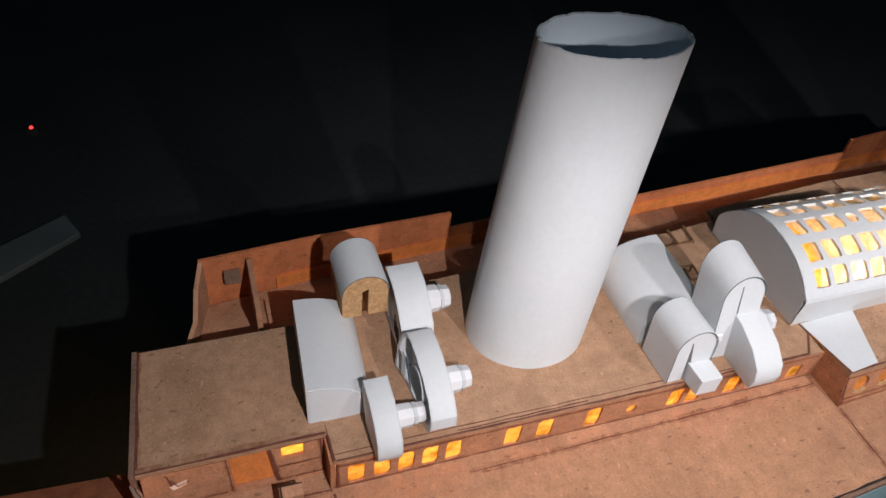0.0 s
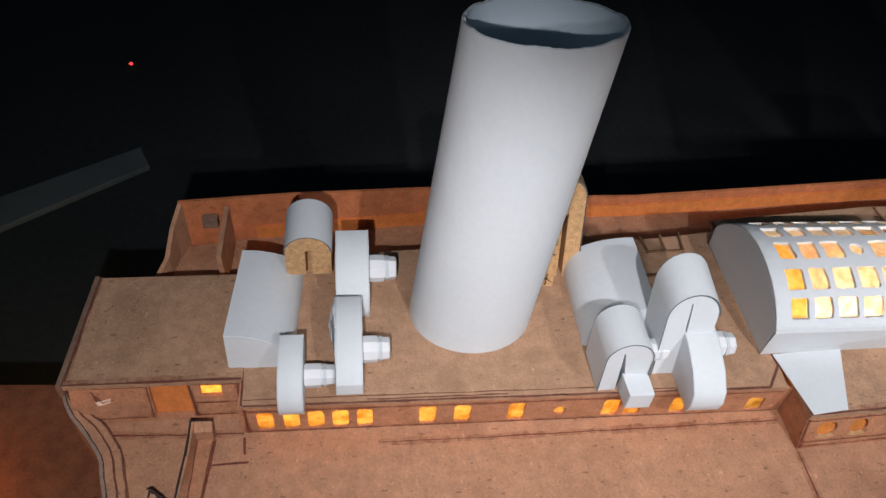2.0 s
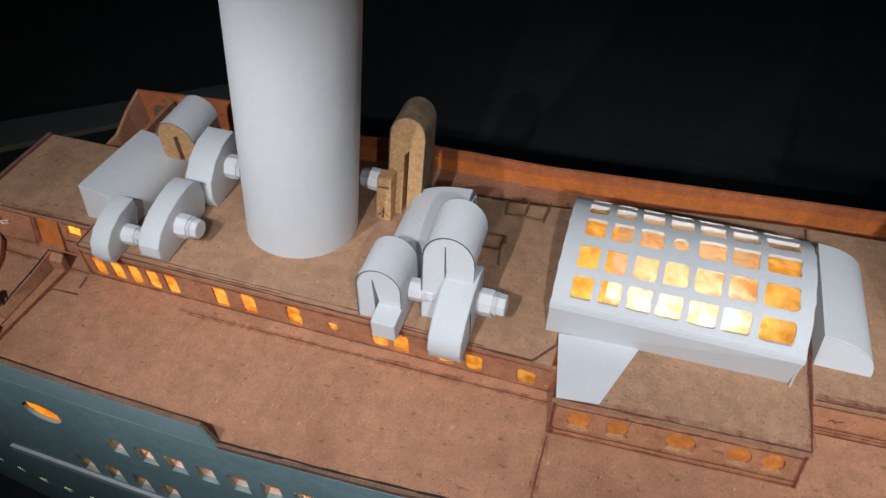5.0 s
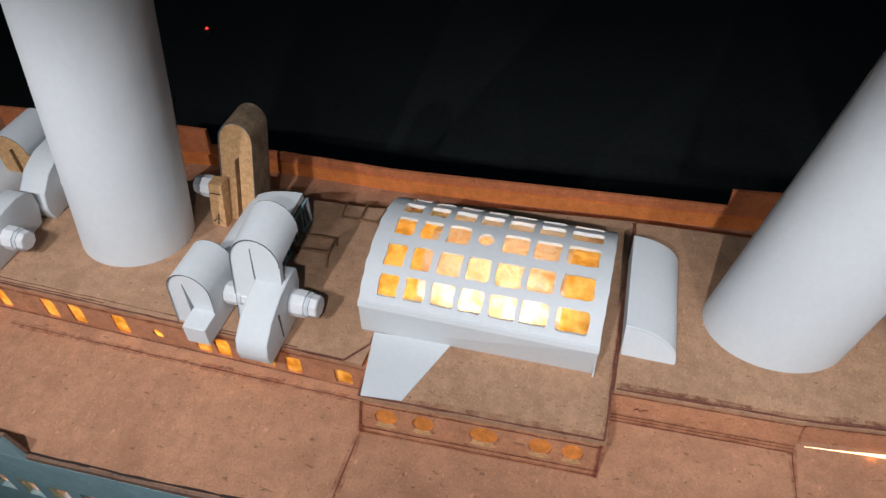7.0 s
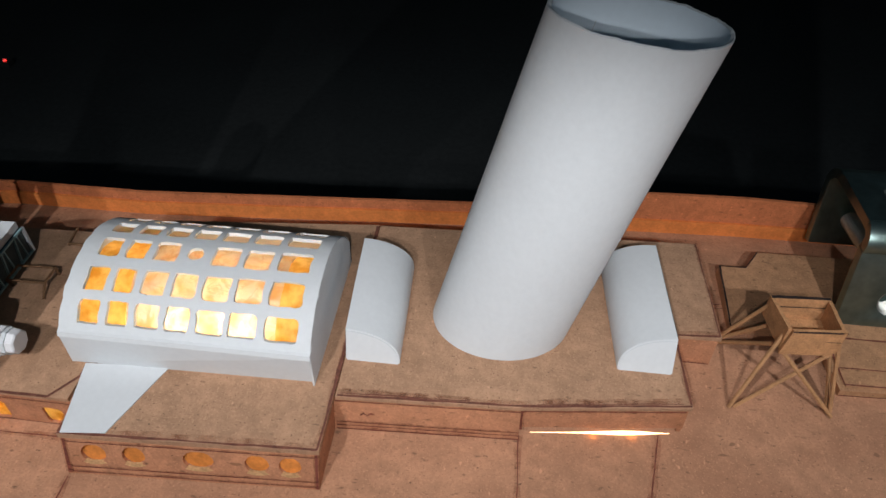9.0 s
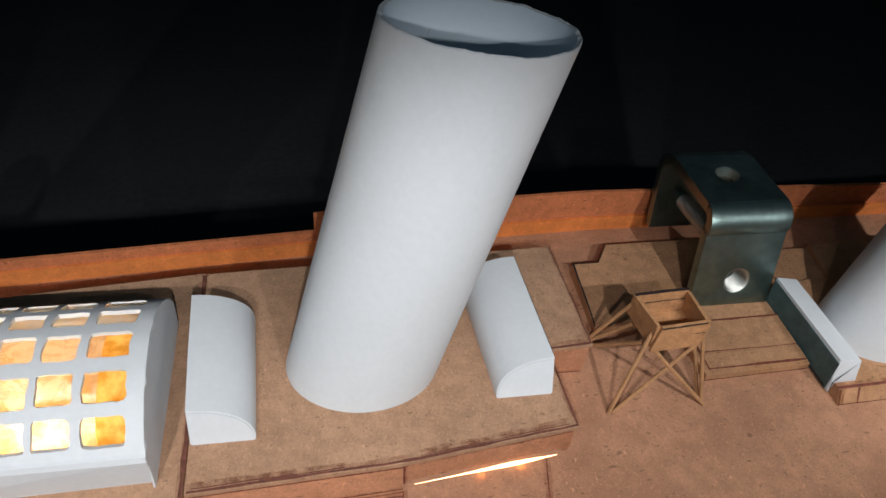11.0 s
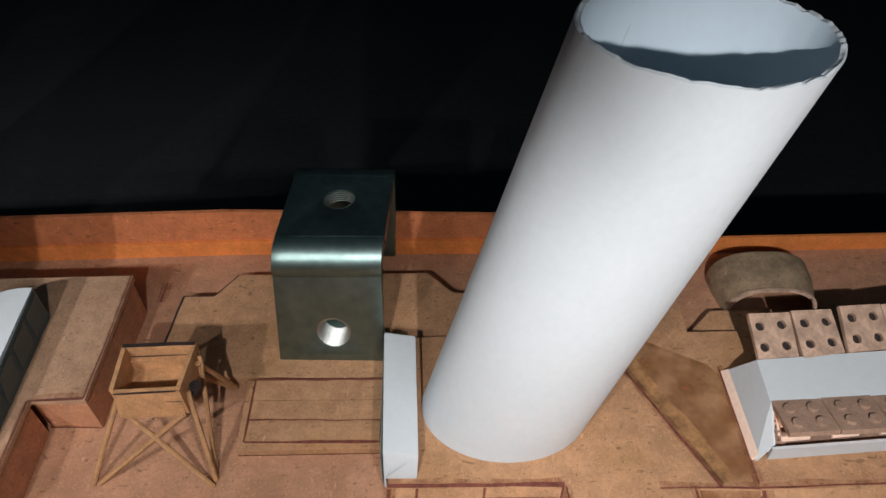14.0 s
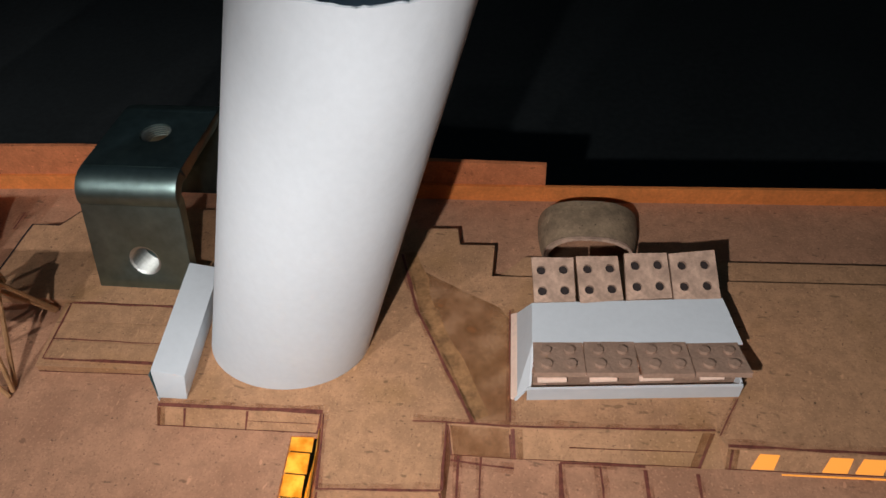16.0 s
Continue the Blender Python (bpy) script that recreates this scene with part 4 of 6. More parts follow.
rows = [[((1 - q) * a + q * b, y, LEDGE + 0.05) for q in (0, 0.3, 0.7, 1)] for y, a, b in ((76, 283.6, 286.0), (69, 285.4, 299.0), (63, 287.4, 311.0), (58, 290, 314.8), (50, 294.5, 315.2), (40, 299.5, 315.6), (30, 304.8, 316), (23.2, 308.4, 316.3))]
soak.loft(rows, closed=False, caps=False)
for i, u0, u1 in ((5, 0.0, 0.06), (5, 0.94, 1.0), (4, 0.05, 0.98), (0, 0.0, 0.05), (7, 0.0, 0.03)):
    soak.face([Vector(on_front(i, u, q)) + Vector((0, -0.1, 0.05)) for u, q in ((u0, 0.02), (u1, 0.02), (u1, 0.97), (u0, 0.97))])
structure("glue_soak", soak, SOAK, "orange-brown glue soaked into the board beside the hatch", category="stain")
structure("deck_stain", band, STAIN, "brown glue stain along a seam of the raised deck", category="stain")
structure("pen_line_aft", g, REDINK, "brown pen lines on the raised deck", category="pen line")
flat = G()
flat.drawn = [d for d in g.drawn if abs(d[0][0][2] - z) < 0.1]
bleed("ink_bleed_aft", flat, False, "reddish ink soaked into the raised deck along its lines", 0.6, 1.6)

# panes emit on their own; the deck behind them is solid
for x0, x1 in ((379.5, 385), (397, 403), (405, 411.6), (421, 427)):
    pane = [on_front(7, (x - 372) / 98, q) for x, q in ((x0 - 1, 0.12), (x1 - 1, 0.12), (x1, 0.8), (x0 + 0.6, 0.8))]
    g = G().loft([[(x, y - 0.25, zz) for x, y, zz in pane], [(x, y + 0.3, zz) for x, y, zz in pane]])
    structure("window_after", g, WARMGLOW, "amber window made to glow by itself in the after deck's front", category="window")
# glowing slivers stand for light leaking out under the walls
for nm, pts in (("light_leak", ((72, 6.0), (108, 9.8))), ("light_leak", ((386, 16.9), (440, 18.6)))):
    (xa, ya), (xb, yb) = pts
    zz = zd(xa)
    f = thing(nm, ((xa + xb) / 2, (ya + yb) / 2, zz), "glowing warm sliver shaped as light leaking under the board wall", "light strip", "light strips")
    if xa < 100:
        foot = lambda x: 4.3 + (x - 61) * 0.108
        g = G().loft([[(x, foot(x) - 0.06 - 0.5 * h, zz), (x, foot(x) + 0.1, zz), (x, foot(x) + 0.1, zz + h), (x, foot(x) - 0.04 - 0.3 * h, zz + h * 0.7)]
                      for x, h in ((65, 0.02), (73, 0.12), (81, 0.4), (89, 1.0), (96, 1.5), (102, 1.2), (108, 0.45), (114, 0.02))])
        # two small lamps added to throw the gap's glow onto the wall
        led(86, foot(86) - 1.4, zz + 1.0, LED * 0.010, (1.0, 0.42, 0.10), 0.0008)
        led(99, foot(99) - 1.4, zz + 1.0, LED * 0.010, (1.0, 0.42, 0.10), 0.0008)
    else:
        g = G().loft([[(xa, ya, zz), (xa, ya + 0.4, zz), (xa, ya + 0.4, zz + 0.1), (xa, ya, zz + 0.1)], [(xb, yb, zz), (xb, yb + 0.4, zz), (xb, yb + 0.4, zz + 0.7), (xb, yb, zz + 0.7)]])
    part("strip", g, GAPGLOW if xa < 100 else WARMGLOW, f)

# lit stair opening with folded paper steps
st = thing("stairwell", (262, 7, zd(262) - 1), "lit stair opening lined with amber paper steps", "stairwell")
for k, (y0, y1) in enumerate(((13.4, 19.4), (7.2, 13.0), (0.8, 6.8), (-6.0, 0.4))):
    z1 = zd(262) - 0.3 - 0.4 * k
    tread = [(255.8, y0, z1), (262.6, y0 + 0.4, z1 - 0.9), (262.2, y1 + 0.4, z1 - 0.7), (255.4, y1, z1 + 0.2)]
    part("step", G().loft([tread, [(x, y, zz - 0.3) for x, y, zz in tread]]), AMBER, st)
for k, (y0, y1) in enumerate(((9.6, 18.0), (1.2, 9.0), (-5.4, 0.6))):
    face = [(262.8, y0, -19.5), (262.6, y1, -19.5), (264.6 + 0.09 * (18 - y1), y1, -11.2), (264.6 + 0.09 * (18 - y0), y0, -11.2)]
    part("lining", G().loft([face, [(x + 0.25, y, zz - 0.2) for x, y, zz in face]]), AMBER, st, "bright amber paper lining")
led(264, 14, -29, LED * 1.5, (1.0, 0.80, 0.42))
led(265, -1, -29, LED * 1.5, (1.0, 0.80, 0.42))

# ---------------------------------------------------------------- skylight
SKY = [(3, 15), (8, 20.5), (15, 25), (24, 28), (33, 29), (42, 27.6), (50, 23.6), (57, 17.6), (62, 11)]
cum = [0.0]
for (a, b), (c, d) in zip(SKY, SKY[1:]):
    cum.append(cum[-1] + math.hypot(c - a, d - b))


def on_arc(s):
    return float(np.interp(s, cum, [p[0] for p in SKY])), float(np.interp(s, cum, [p[1] for p in SKY]))


def smooth_arc(s):
    pts = [on_arc(min(max(s + d, 0), cum[-1])) for d in (-3, -1.5, 0, 1.5, 3)]
    return sum(p[0] for p in pts) / 5, sum(p[1] for p in pts) / 5


sky = thing("skylight", (-48, 33, 0.4), "white paper skylight with a curved roof of square openings, lit inside", "skylight")
COLS = [(-84, -77), (-74.5, -67.4), (-65, -57), (-55, -47), (-45, -36), (-34, -25), (-22.5, -11.5)]
ROWS_S = [(3.6, 11.6), (15, 23.6), (27.6, 36), (39.6, 46.6), (50, 57)]


def sky_put(u, v, w):
    y, z = smooth_arc(v)
    wob = 0.35 * math.sin(u * 0.9 + v * 0.7) + 0.25 * math.sin(u * 2.3 - v)
    k = 1 - w * 0.03
    return (u + wob * 0.4, 33 + (y - 33) * k + wob * 0.25, 4 + (z - 4) * k + 0.4)


def sky_roof(thick=1.7, k=6):
    """The curved card sheet, cell by cell, each with its rounded cut-out; one cell has only a small round vent."""
    g = G()
    mid = lambda rows, lo, hi: [lo] + [(a[1] + b[0]) / 2 for a, b in zip(rows, rows[1:])] + [hi]
    ub, vb = mid(COLS, -90, -7), mid(ROWS_S, 0.0, cum[-1])
    side = [i / k * 2 - 1 for i in range(k)]
    square = [(q, -1) for q in side] + [(1, q) for q in side] + [(-q, 1) for q in side] + [(-1, -q) for q in side]
    rnd = random.Random(12)
    for i, (u0, u1) in enumerate(COLS):
        for j, (v0, v1) in enumerate(ROWS_S):
            cu, cv, hu, hv, p = (u0 + u1) / 2, (v0 + v1) / 2, (u1 - u0) / 2, (v1 - v0) / 2, 14
            if (i, j) == (3, 2):
                hu, hv, p = 2.7, 2.7, 2
            cu, cv = cu + rnd.uniform(-0.25, 0.25), cv + rnd.uniform(-0.2, 0.2)
            rim, edge = [], []
            for a, b in square:
                q = (abs(a) ** p + abs(b) ** p) ** (-1 / p) * rnd.uniform(0.97, 1.02)
                rim.append((cu + hu * a * q, cv + hv * b * q))
                edge.append((ub[i] + (ub[i + 1] - ub[i]) * (a + 1) / 2, vb[j] + (vb[j + 1] - vb[j]) * (b + 1) / 2))
            half = [((a[0] + b[0]) / 2, (a[1] + b[1]) / 2) for a, b in zip(rim, edge)]
            g.loft([[sky_put(u, v, w) for u, v in loop] for loop, w in ((edge, 0), (half, 0), (rim, 0), (rim, thick), (half, thick), (edge, thick))], caps=False)
    return g


part("curved_roof", sky_roof(), PAPER, sky, "white card grid roof with rounded openings", smooth=True)
g = G().loft([[(-90.4, 3, 0.4), (-90, 2.6, 14.6), (-90, 3.2, 15.6)], [(-7, 4.6, 0.4), (-7, 2.6, 14.6), (-7, 3.2, 15.6)]], closed=False)
g.loft([[(-90, 3.6, 0.4), (-90, 3.6, 15.2)], [(-7, 5.4, 0.4), (-7, 3.6, 15.2)]], closed=False)
part("front_wall", g, PAPER, sky, bevel=0.0)
part("front_lip", G().across([(2.3, 14.3), (3.9, 14.6), (4.6, 16.6), (2.9, 15.9)], -90.2, -6.8), PAPER, sky)
for x, nm in ((-90.0, "end_wall"), (-7.6, "end_wall")):
    prof = [(3, 0.4)] + [(33 + (smooth_arc(s)[0] - 33) * 0.985, 0.4 + 4 + (smooth_arc(s)[1] - 4) * 0.985) for s in np.linspace(0, cum[-1], 15)] + [(62, 0.4)]
    part(nm, G().across(prof, x, x + 0.6), PAPER, sky)
part("back_wall", G().box(-90, -7, 61.2, 61.8, 0.4, 11), PAPER, sky)
# crinkled film hung under the middle of the roof, amber sheets under its two ends
LINER = [(8.5, 1.2), (10.0, 6.5)] + [(33 + (smooth_arc(q)[0] - 33) * 0.70, 4.4 + (smooth_arc(q)[1] - 4) * 0.70) for q in np.linspace(1.0, cum[-1] - 1, 26)] + [(56, 5.5), (57.5, 1.2)]


def liner(x0, x1, nu, crinkle, seed):
    g, rndf, rows = G(), random.Random(seed), []
    ys, zs = [p[0] for p in LINER], [p[1] for p in LINER]
    m = 46
    for i in range(nu):
        x = x0 + (x1 - x0) * i / (nu - 1)
        row = []
        for j in range(m):
            q = j * (len(LINER) - 1) / (m - 1)
            y, zz = float(np.interp(q, range(len(LINER)), ys)), float(np.interp(q, range(len(LINER)), zs))
            fade = min(1.0, j / 4, (m - 1 - j) / 4)
            zz += crinkle * fade * (0.5 * math.sin(x * 0.31 + 0.2 * y) + 0.3 * math.sin(x * 0.83 - 0.5 * y) + 0.16 * math.sin(x * 1.7 + y * 1.1) + rndf.uniform(-0.1, 0.1))
            row.append((x, y, zz))
        rows.append(row)
    return g.loft(rows, closed=False, caps=False)


part("film", liner(-72.5, -21.2, 40, 1.0, 4), FILM, sky, "crinkled clear plastic film", smooth=True)
for xa, xb in ((-88.8, -72.6), (-21.1, -8.4)):
    part("amber_sheet", liner(xa, xb, 12, 0.35, 7), AMBER, sky, "amber paper sheet behind the openings", smooth=True)
part("ceiling_light_board", G().box(-86, -11, 7, 58, 0.5, 0.9), ORANGE, sky, "amber paper floor under the roof")
g = G().prism([(-85.5, 2.6), (-57, 4.2), (-67, -22.4), (-81, -23.8)], 0.45, 0.75)
tagged(new("paper_strip", finish("paper_strip", g, PAPER, (-72, -10, 0.45))), "slanted white paper strip glued in front of the skylight", "paper strip").location = Vector((-72, -10, 0.45)) * MM

# ---------------------------------------------------------------- quarter-round fan houses


def fan_house(x0, x1, y0, y1, z, h0, h1, tall_left, label, panes=False, skew=0.0, lean=0.3):
    """A paper box with one upright side and a quarter-round top: h0 high in front, h1 behind; its front leans back."""
    f = thing("fan_house", ((x0 + x1) / 2, y0, z), label, "ventilator house", "ventilator houses")
    w = x1 - x0
    prof = [(0, 0), (0, 1)] + [(w * math.sin(radians(a)), 0.08 + 0.92 * math.cos(radians(a)) ** 0.9) for a in (8, 16, 24, 32, 40, 48, 56, 64, 72, 80, 87)] + [(w, 0.07), (w, 0)]
    put = (lambda u: x0 + u) if tall_left else (lambda u: x1 - u)

    def ring(y, h, dx, grow=1.0, back=0.0, tilt=0.0):
        c = (x0 + x1) / 2
        return [(c + (put(u) - c) * grow + dx, y + back + tilt * v * h, z + v * h * grow) for u, v in prof]

    part("body", G().loft([ring(y0, h0, 0, tilt=lean), ring(y0 + (y1 - y0) * 0.5, (h0 + h1) / 2 + 0.25, skew * 0.5), ring(y1, h1, skew)]), PAPER, f, smooth=True)
    part("front_panel", G().loft([ring(y0, h0, 0, 0.95, -0.35, lean), ring(y0, h0, 0, 0.95, 0.15, lean)]), PAPER, f, "glued white paper end panel")
    # thin grey line paints the shade along the end panel's curve
    top = ring(y0, h0, 0, 0.955, -0.42, lean)[1:-2]
    thin = [(p[0], p[1] - 0.02, p[2] - 0.3) for p in top]
    part("crease", G().loft([[p, q, (q[0], q[1] + 0.1, q[2]), (p[0], p[1] + 0.1, p[2])] for p, q in zip(top, thin)]), PAPERSH, f, "fine grey line for the crease's shade")
    if panes:
        n = 4
        side = lambda q, v, d: (put(-d) + skew * q, y0 + 1.5 + (y1 - y0 - 1.5) * q + lean * h0 * v * (1 - q), z + v * (h0 + (h1 - h0) * q))
        slab = lambda q0, q1, v0, v1, d0, d1: G().loft([[side(q0, v0, d), side(q1, v0, d), side(q1, v1, d), side(q0, v1, d)] for d in (d0, d1)])
        part("side_frame", slab(0.01, 0.99, 0.03, 0.97, 0.02, 0.25), DARKSIDE, f, "dark blue-grey side")
        for k in range(n):
            part("pane", slab(k / n + 0.03, (k + 1) / n - 0.015, 0.16, 0.84, 0.25, 0.4), SMOKE, f, "dark tinted window")
    return f


fan_house(-288.2, -266.0, 6, 49, 0.0, 15.8, 15.0, True, "white paper ventilator house on the fore roof edge", skew=2.6, lean=0.15)
lv = fan_house(-158.5, -131.5, 10.5, 51, 0.0, 15.0, 16.4, False, "white paper ventilator house with a dark louvred side")
part("side_recess", G().box(-131.5, -131.2, 13.5, 51.5, 0.8, 13.4), DARKSIDE, lv, "dark recess behind the louvre")
for k in range(9):
    y = 14.5 + k * 4.2
    part("slat", G().loft([[(-131.2, y + q, 1.2), (-130.5, y + q, 1.2), (-130.5, y + q + (1.6 if k % 2 else -1.2), 12.8), (-131.2, y + q + (1.6 if k % 2 else -1.2), 12.8)] for q in (0, 0.55)]), HULLP, lv)
for zz in (1.0, 12.4):
    part("rail", G().box(-131.3, -130.4, 13.2, 52, zz, zz + 0.7), HULLP, lv)
part("end_rail", G().box(-131.3, -130.2, 51.2, 52.2, 1.0, 13.1), PAPERSH, lv)
fan_house(0.8, 19.2, 15.5, 61, 0.2, 11.6, 14.0, True, "white paper ventilator house beside the skylight", skew=-1.6)
fan_house(92.3, 110.6, 22.5, 71, 0.2, 11.6, 13.6, False, "white paper ventilator house with dark side windows", True, skew=-3.6, lean=0.45)

# narrow white deck box with a dark side
sl = thing("deck_box", (220, 44, zd(216)), "narrow white paper box with a dark glazed side", "deck box")
z0 = zd(216) + 0.02
g = G().loft([[(215.6, 23.5, z0), (216.6, 23.5, z0), (216.6, 23.5, LEDGE + 0.05), (225.0, 23.7, LEDGE + 0.05), (225.6, 26.6, -2.9), (216.1, 26.4, -0.9)],
              [(212.4, 66, z0), (213.4, 66, z0), (213.4, 66, LEDGE + 0.05), (221.8, 66.2, LEDGE + 0.05), (222.4, 67, -2.9), (212.9, 66.8, -0.9)]])
part("body", g, PAPER, sl, bevel=1.0, smooth=True)
q = lambda f, h: (215.5 + (212.6 - 215.5) * f + 0.35 * h - 0.35, 24.5 + 41.5 * f + 1.2 * h, -14.6 + 12.4 * h)
g = G().loft([[q(0.0, 0), q(0.0, 1), q(0.98, 1), q(0.98, 0)], [tuple(Vector(v) + Vector((0.3, 0, 0))) for v in (q(0.0, 0), q(0.0, 1), q(0.98, 1), q(0.98, 0))]])
part("side_panel", g, TEAL, sl, "dark teal painted side")
g = G().loft([[tuple(Vector(q(0.02, h)) + Vector((-0.1, 0, 0))), tuple(Vector(q(0.97, h)) + Vector((-0.1, 0, 0)))] for h in (0.02, 0.09)], closed=False, caps=False)
part("foot_line", g, DARKINK, sl, "black line along the foot")

# ---------------------------------------------------------------- cowls and fans


def motor(parent, x0, x1, y, z, r):
    """A rolled paper motor: a wide drum, a narrower faceted cap and a thin wrapped collar."""
    d = x1 - x0
    ring = lambda q, rr, n=9, ph=0.3: [(x0 + d * q, y + rr * math.cos(2 * math.pi * i / n + ph), z + rr * math.sin(2 * math.pi * i / n + ph)) for i in range(n)]
    m = part("motor", G().loft([ring(0, r * 0.98), ring(0.28, r), ring(0.55, r * 0.97)]), PLASTIC, parent, "white rolled paper motor", bevel=0.25)
    sub = part("motor_cap", G().loft([ring(0.52, r * 0.84, 8, 0.1), ring(0.95, r * 0.82, 8, 0.1), ring(1.0, r * 0.72, 8, 0.1)]), PLASTIC, parent, "narrower wrapped paper cap", bevel=0.2)
    part("collar", G().loft([ring(0.60, r * 0.91, 8, 0.1), ring(0.72, r * 0.91, 8, 0.1)]), PAPERSH, parent, "thin wrapped collar")
    return m


def casing(x0, x1, prof, z, label, m=None, recess=0.0, flare=0.0):
    """A flat paper snail casing standing on its edge; prof is its side outline (y, z), recess the depth of its open side, flare how far its far foot juts out."""
    cy, cz = sum(p[0] for p in prof) / len(prof), sum(p[1] for p in prof) / len(prof)
    f = thing("fan_casing", ((x0 + x1) / 2, cy, z), label, "ventilator fan", "ventilator fans")
    dx = lambda y, v: -flare * min(1, max(0, (y - 8) / 14)) * min(1, max(0, 1.15 - v / 16))
    ring = lambda x, k, open_side: [(x + (dx(y, v) if open_side else 0), cy + (y - cy) * k, z + cz + (v - cz) * k) for y, v in prof]
    rings = [ring(x0, 1, True), ring(x1, 1, False)]
    if recess:
        rings = [ring(x0 + recess, 0.80, False), ring(x0 + 0.3, 0.88, True)] + rings
    part("casing", G().loft(rings), PAPER, f, bevel=0.3, smooth=True)
    # grey lines round both rims paint the shade at the paper edges
    for x, open_side in ((x0, True), (x1, False)):
        a, b = ring(x + (0.15 if open_side else -0.5), 1.004, open_side), ring(x + (0.5 if open_side else -0.15), 1.004, open_side)
        part("edge_line", G().loft([a, b], caps=False), PAPERSH, f, "fine grey line for the shade along the casing's edge")
    if m:
        motor(f, *m)
    return f


def scroll(parent, x, cy, cz, r0, r1, a0, a1, width, n=18):
    """A strip of paper rolled into a spiral on the open side of a casing."""
    rings = []
    for i in range(n + 1):
        a, r = radians(a0 + (a1 - a0) * i / n), r0 + (r1 - r0) * i / n
        rings.append([(x + q, cy + (r + k) * math.cos(a), cz + (r + k) * math.sin(a)) for q, k in ((0, 0), (width, 0), (width, 0.45), (0, 0.45))])
    return part("scroll", G().loft(rings), PAPER, parent, "rolled paper strip", smooth=True)


casing(-269.5, -261, [(-14, 0), (-15, 4), (-13.5, 9), (-9, 13), (-2, 15.6), (7.5, 16.2), (8, 11), (2, 0)], 0.05, "small white paper fan casing at the roof edge", (-261, -250.5, -2.5, 6, 4.4))
snail = [(-7, 0), (-9.6, 4), (-9.2, 9), (-5, 13.6), (2, 16.8), (10, 18.6), (17, 19), (22.5, 17.8), (25, 15), (25, 9), (22.5, 1.2), (13, 0.2)]
tall = casing(-250.3, -241, snail, 0.05, "tall white paper fan casing rolled like a snail shell", (-241, -231.5, 6, 8.5, 5.0), 2.6, 3.4)
scroll(tall, -250.6, 7.5, 9.0, 5.2, 7.6, 20, 215, 2.4)
# dark strip laid on the side paints the shade of a torn slit
g = G().panel([(9.5, 2.6), (11.2, 3.2), (16.2, 12.6), (14.8, 12.8)], [], 0.25, lambda u, v, k: (-250.6 - 0.09 * u + k, u, v))
part("slit", g, SHADEFILL, tall, "dark strip for the shade in the casing's torn slit")
g = G().loft([[(-252.6, 16.4, 3.0), (-252.0, 19.0, 13.0), (-251.5, 16.4, 12.6), (-251.9, 13.8, 3.4)], [(-253.0, 16.6, 3.0), (-252.4, 19.2, 13.0), (-251.9, 16.6, 12.6), (-252.3, 14.0, 3.4)]])
part("flap", g, PAPER, tall, "lifted paper flap")
twin = casing(-250.5, -238, [(27, 0), (25.5, 6), (27.5, 13), (34, 19), (42, 22.3), (51, 22.8), (52, 16), (46, 0)], 0.05, "white paper fan casing behind its twin", (-238, -227.6, 42, 11, 5.4), 1.6)
# black strips on the closed side stand for shaded slots
for k in range(3):
    y = 29.4 + 2.2 * k
    part("slot", G().loft([[(-250.7, y, 3.0 + k), (-250.7, y + 1.3, 3.0 + k), (-250.7, y + 2.4, 10.5 + k), (-250.7, y + 1.2, 10.5 + k)], [(-250.4, y, 3.0 + k), (-250.4, y + 1.3, 3.0 + k), (-250.4, y + 2.4, 10.5 + k), (-250.4, y + 1.2, 10.5 + k)]]), DARKINK, twin, "black strip for the shade between paper ribs")


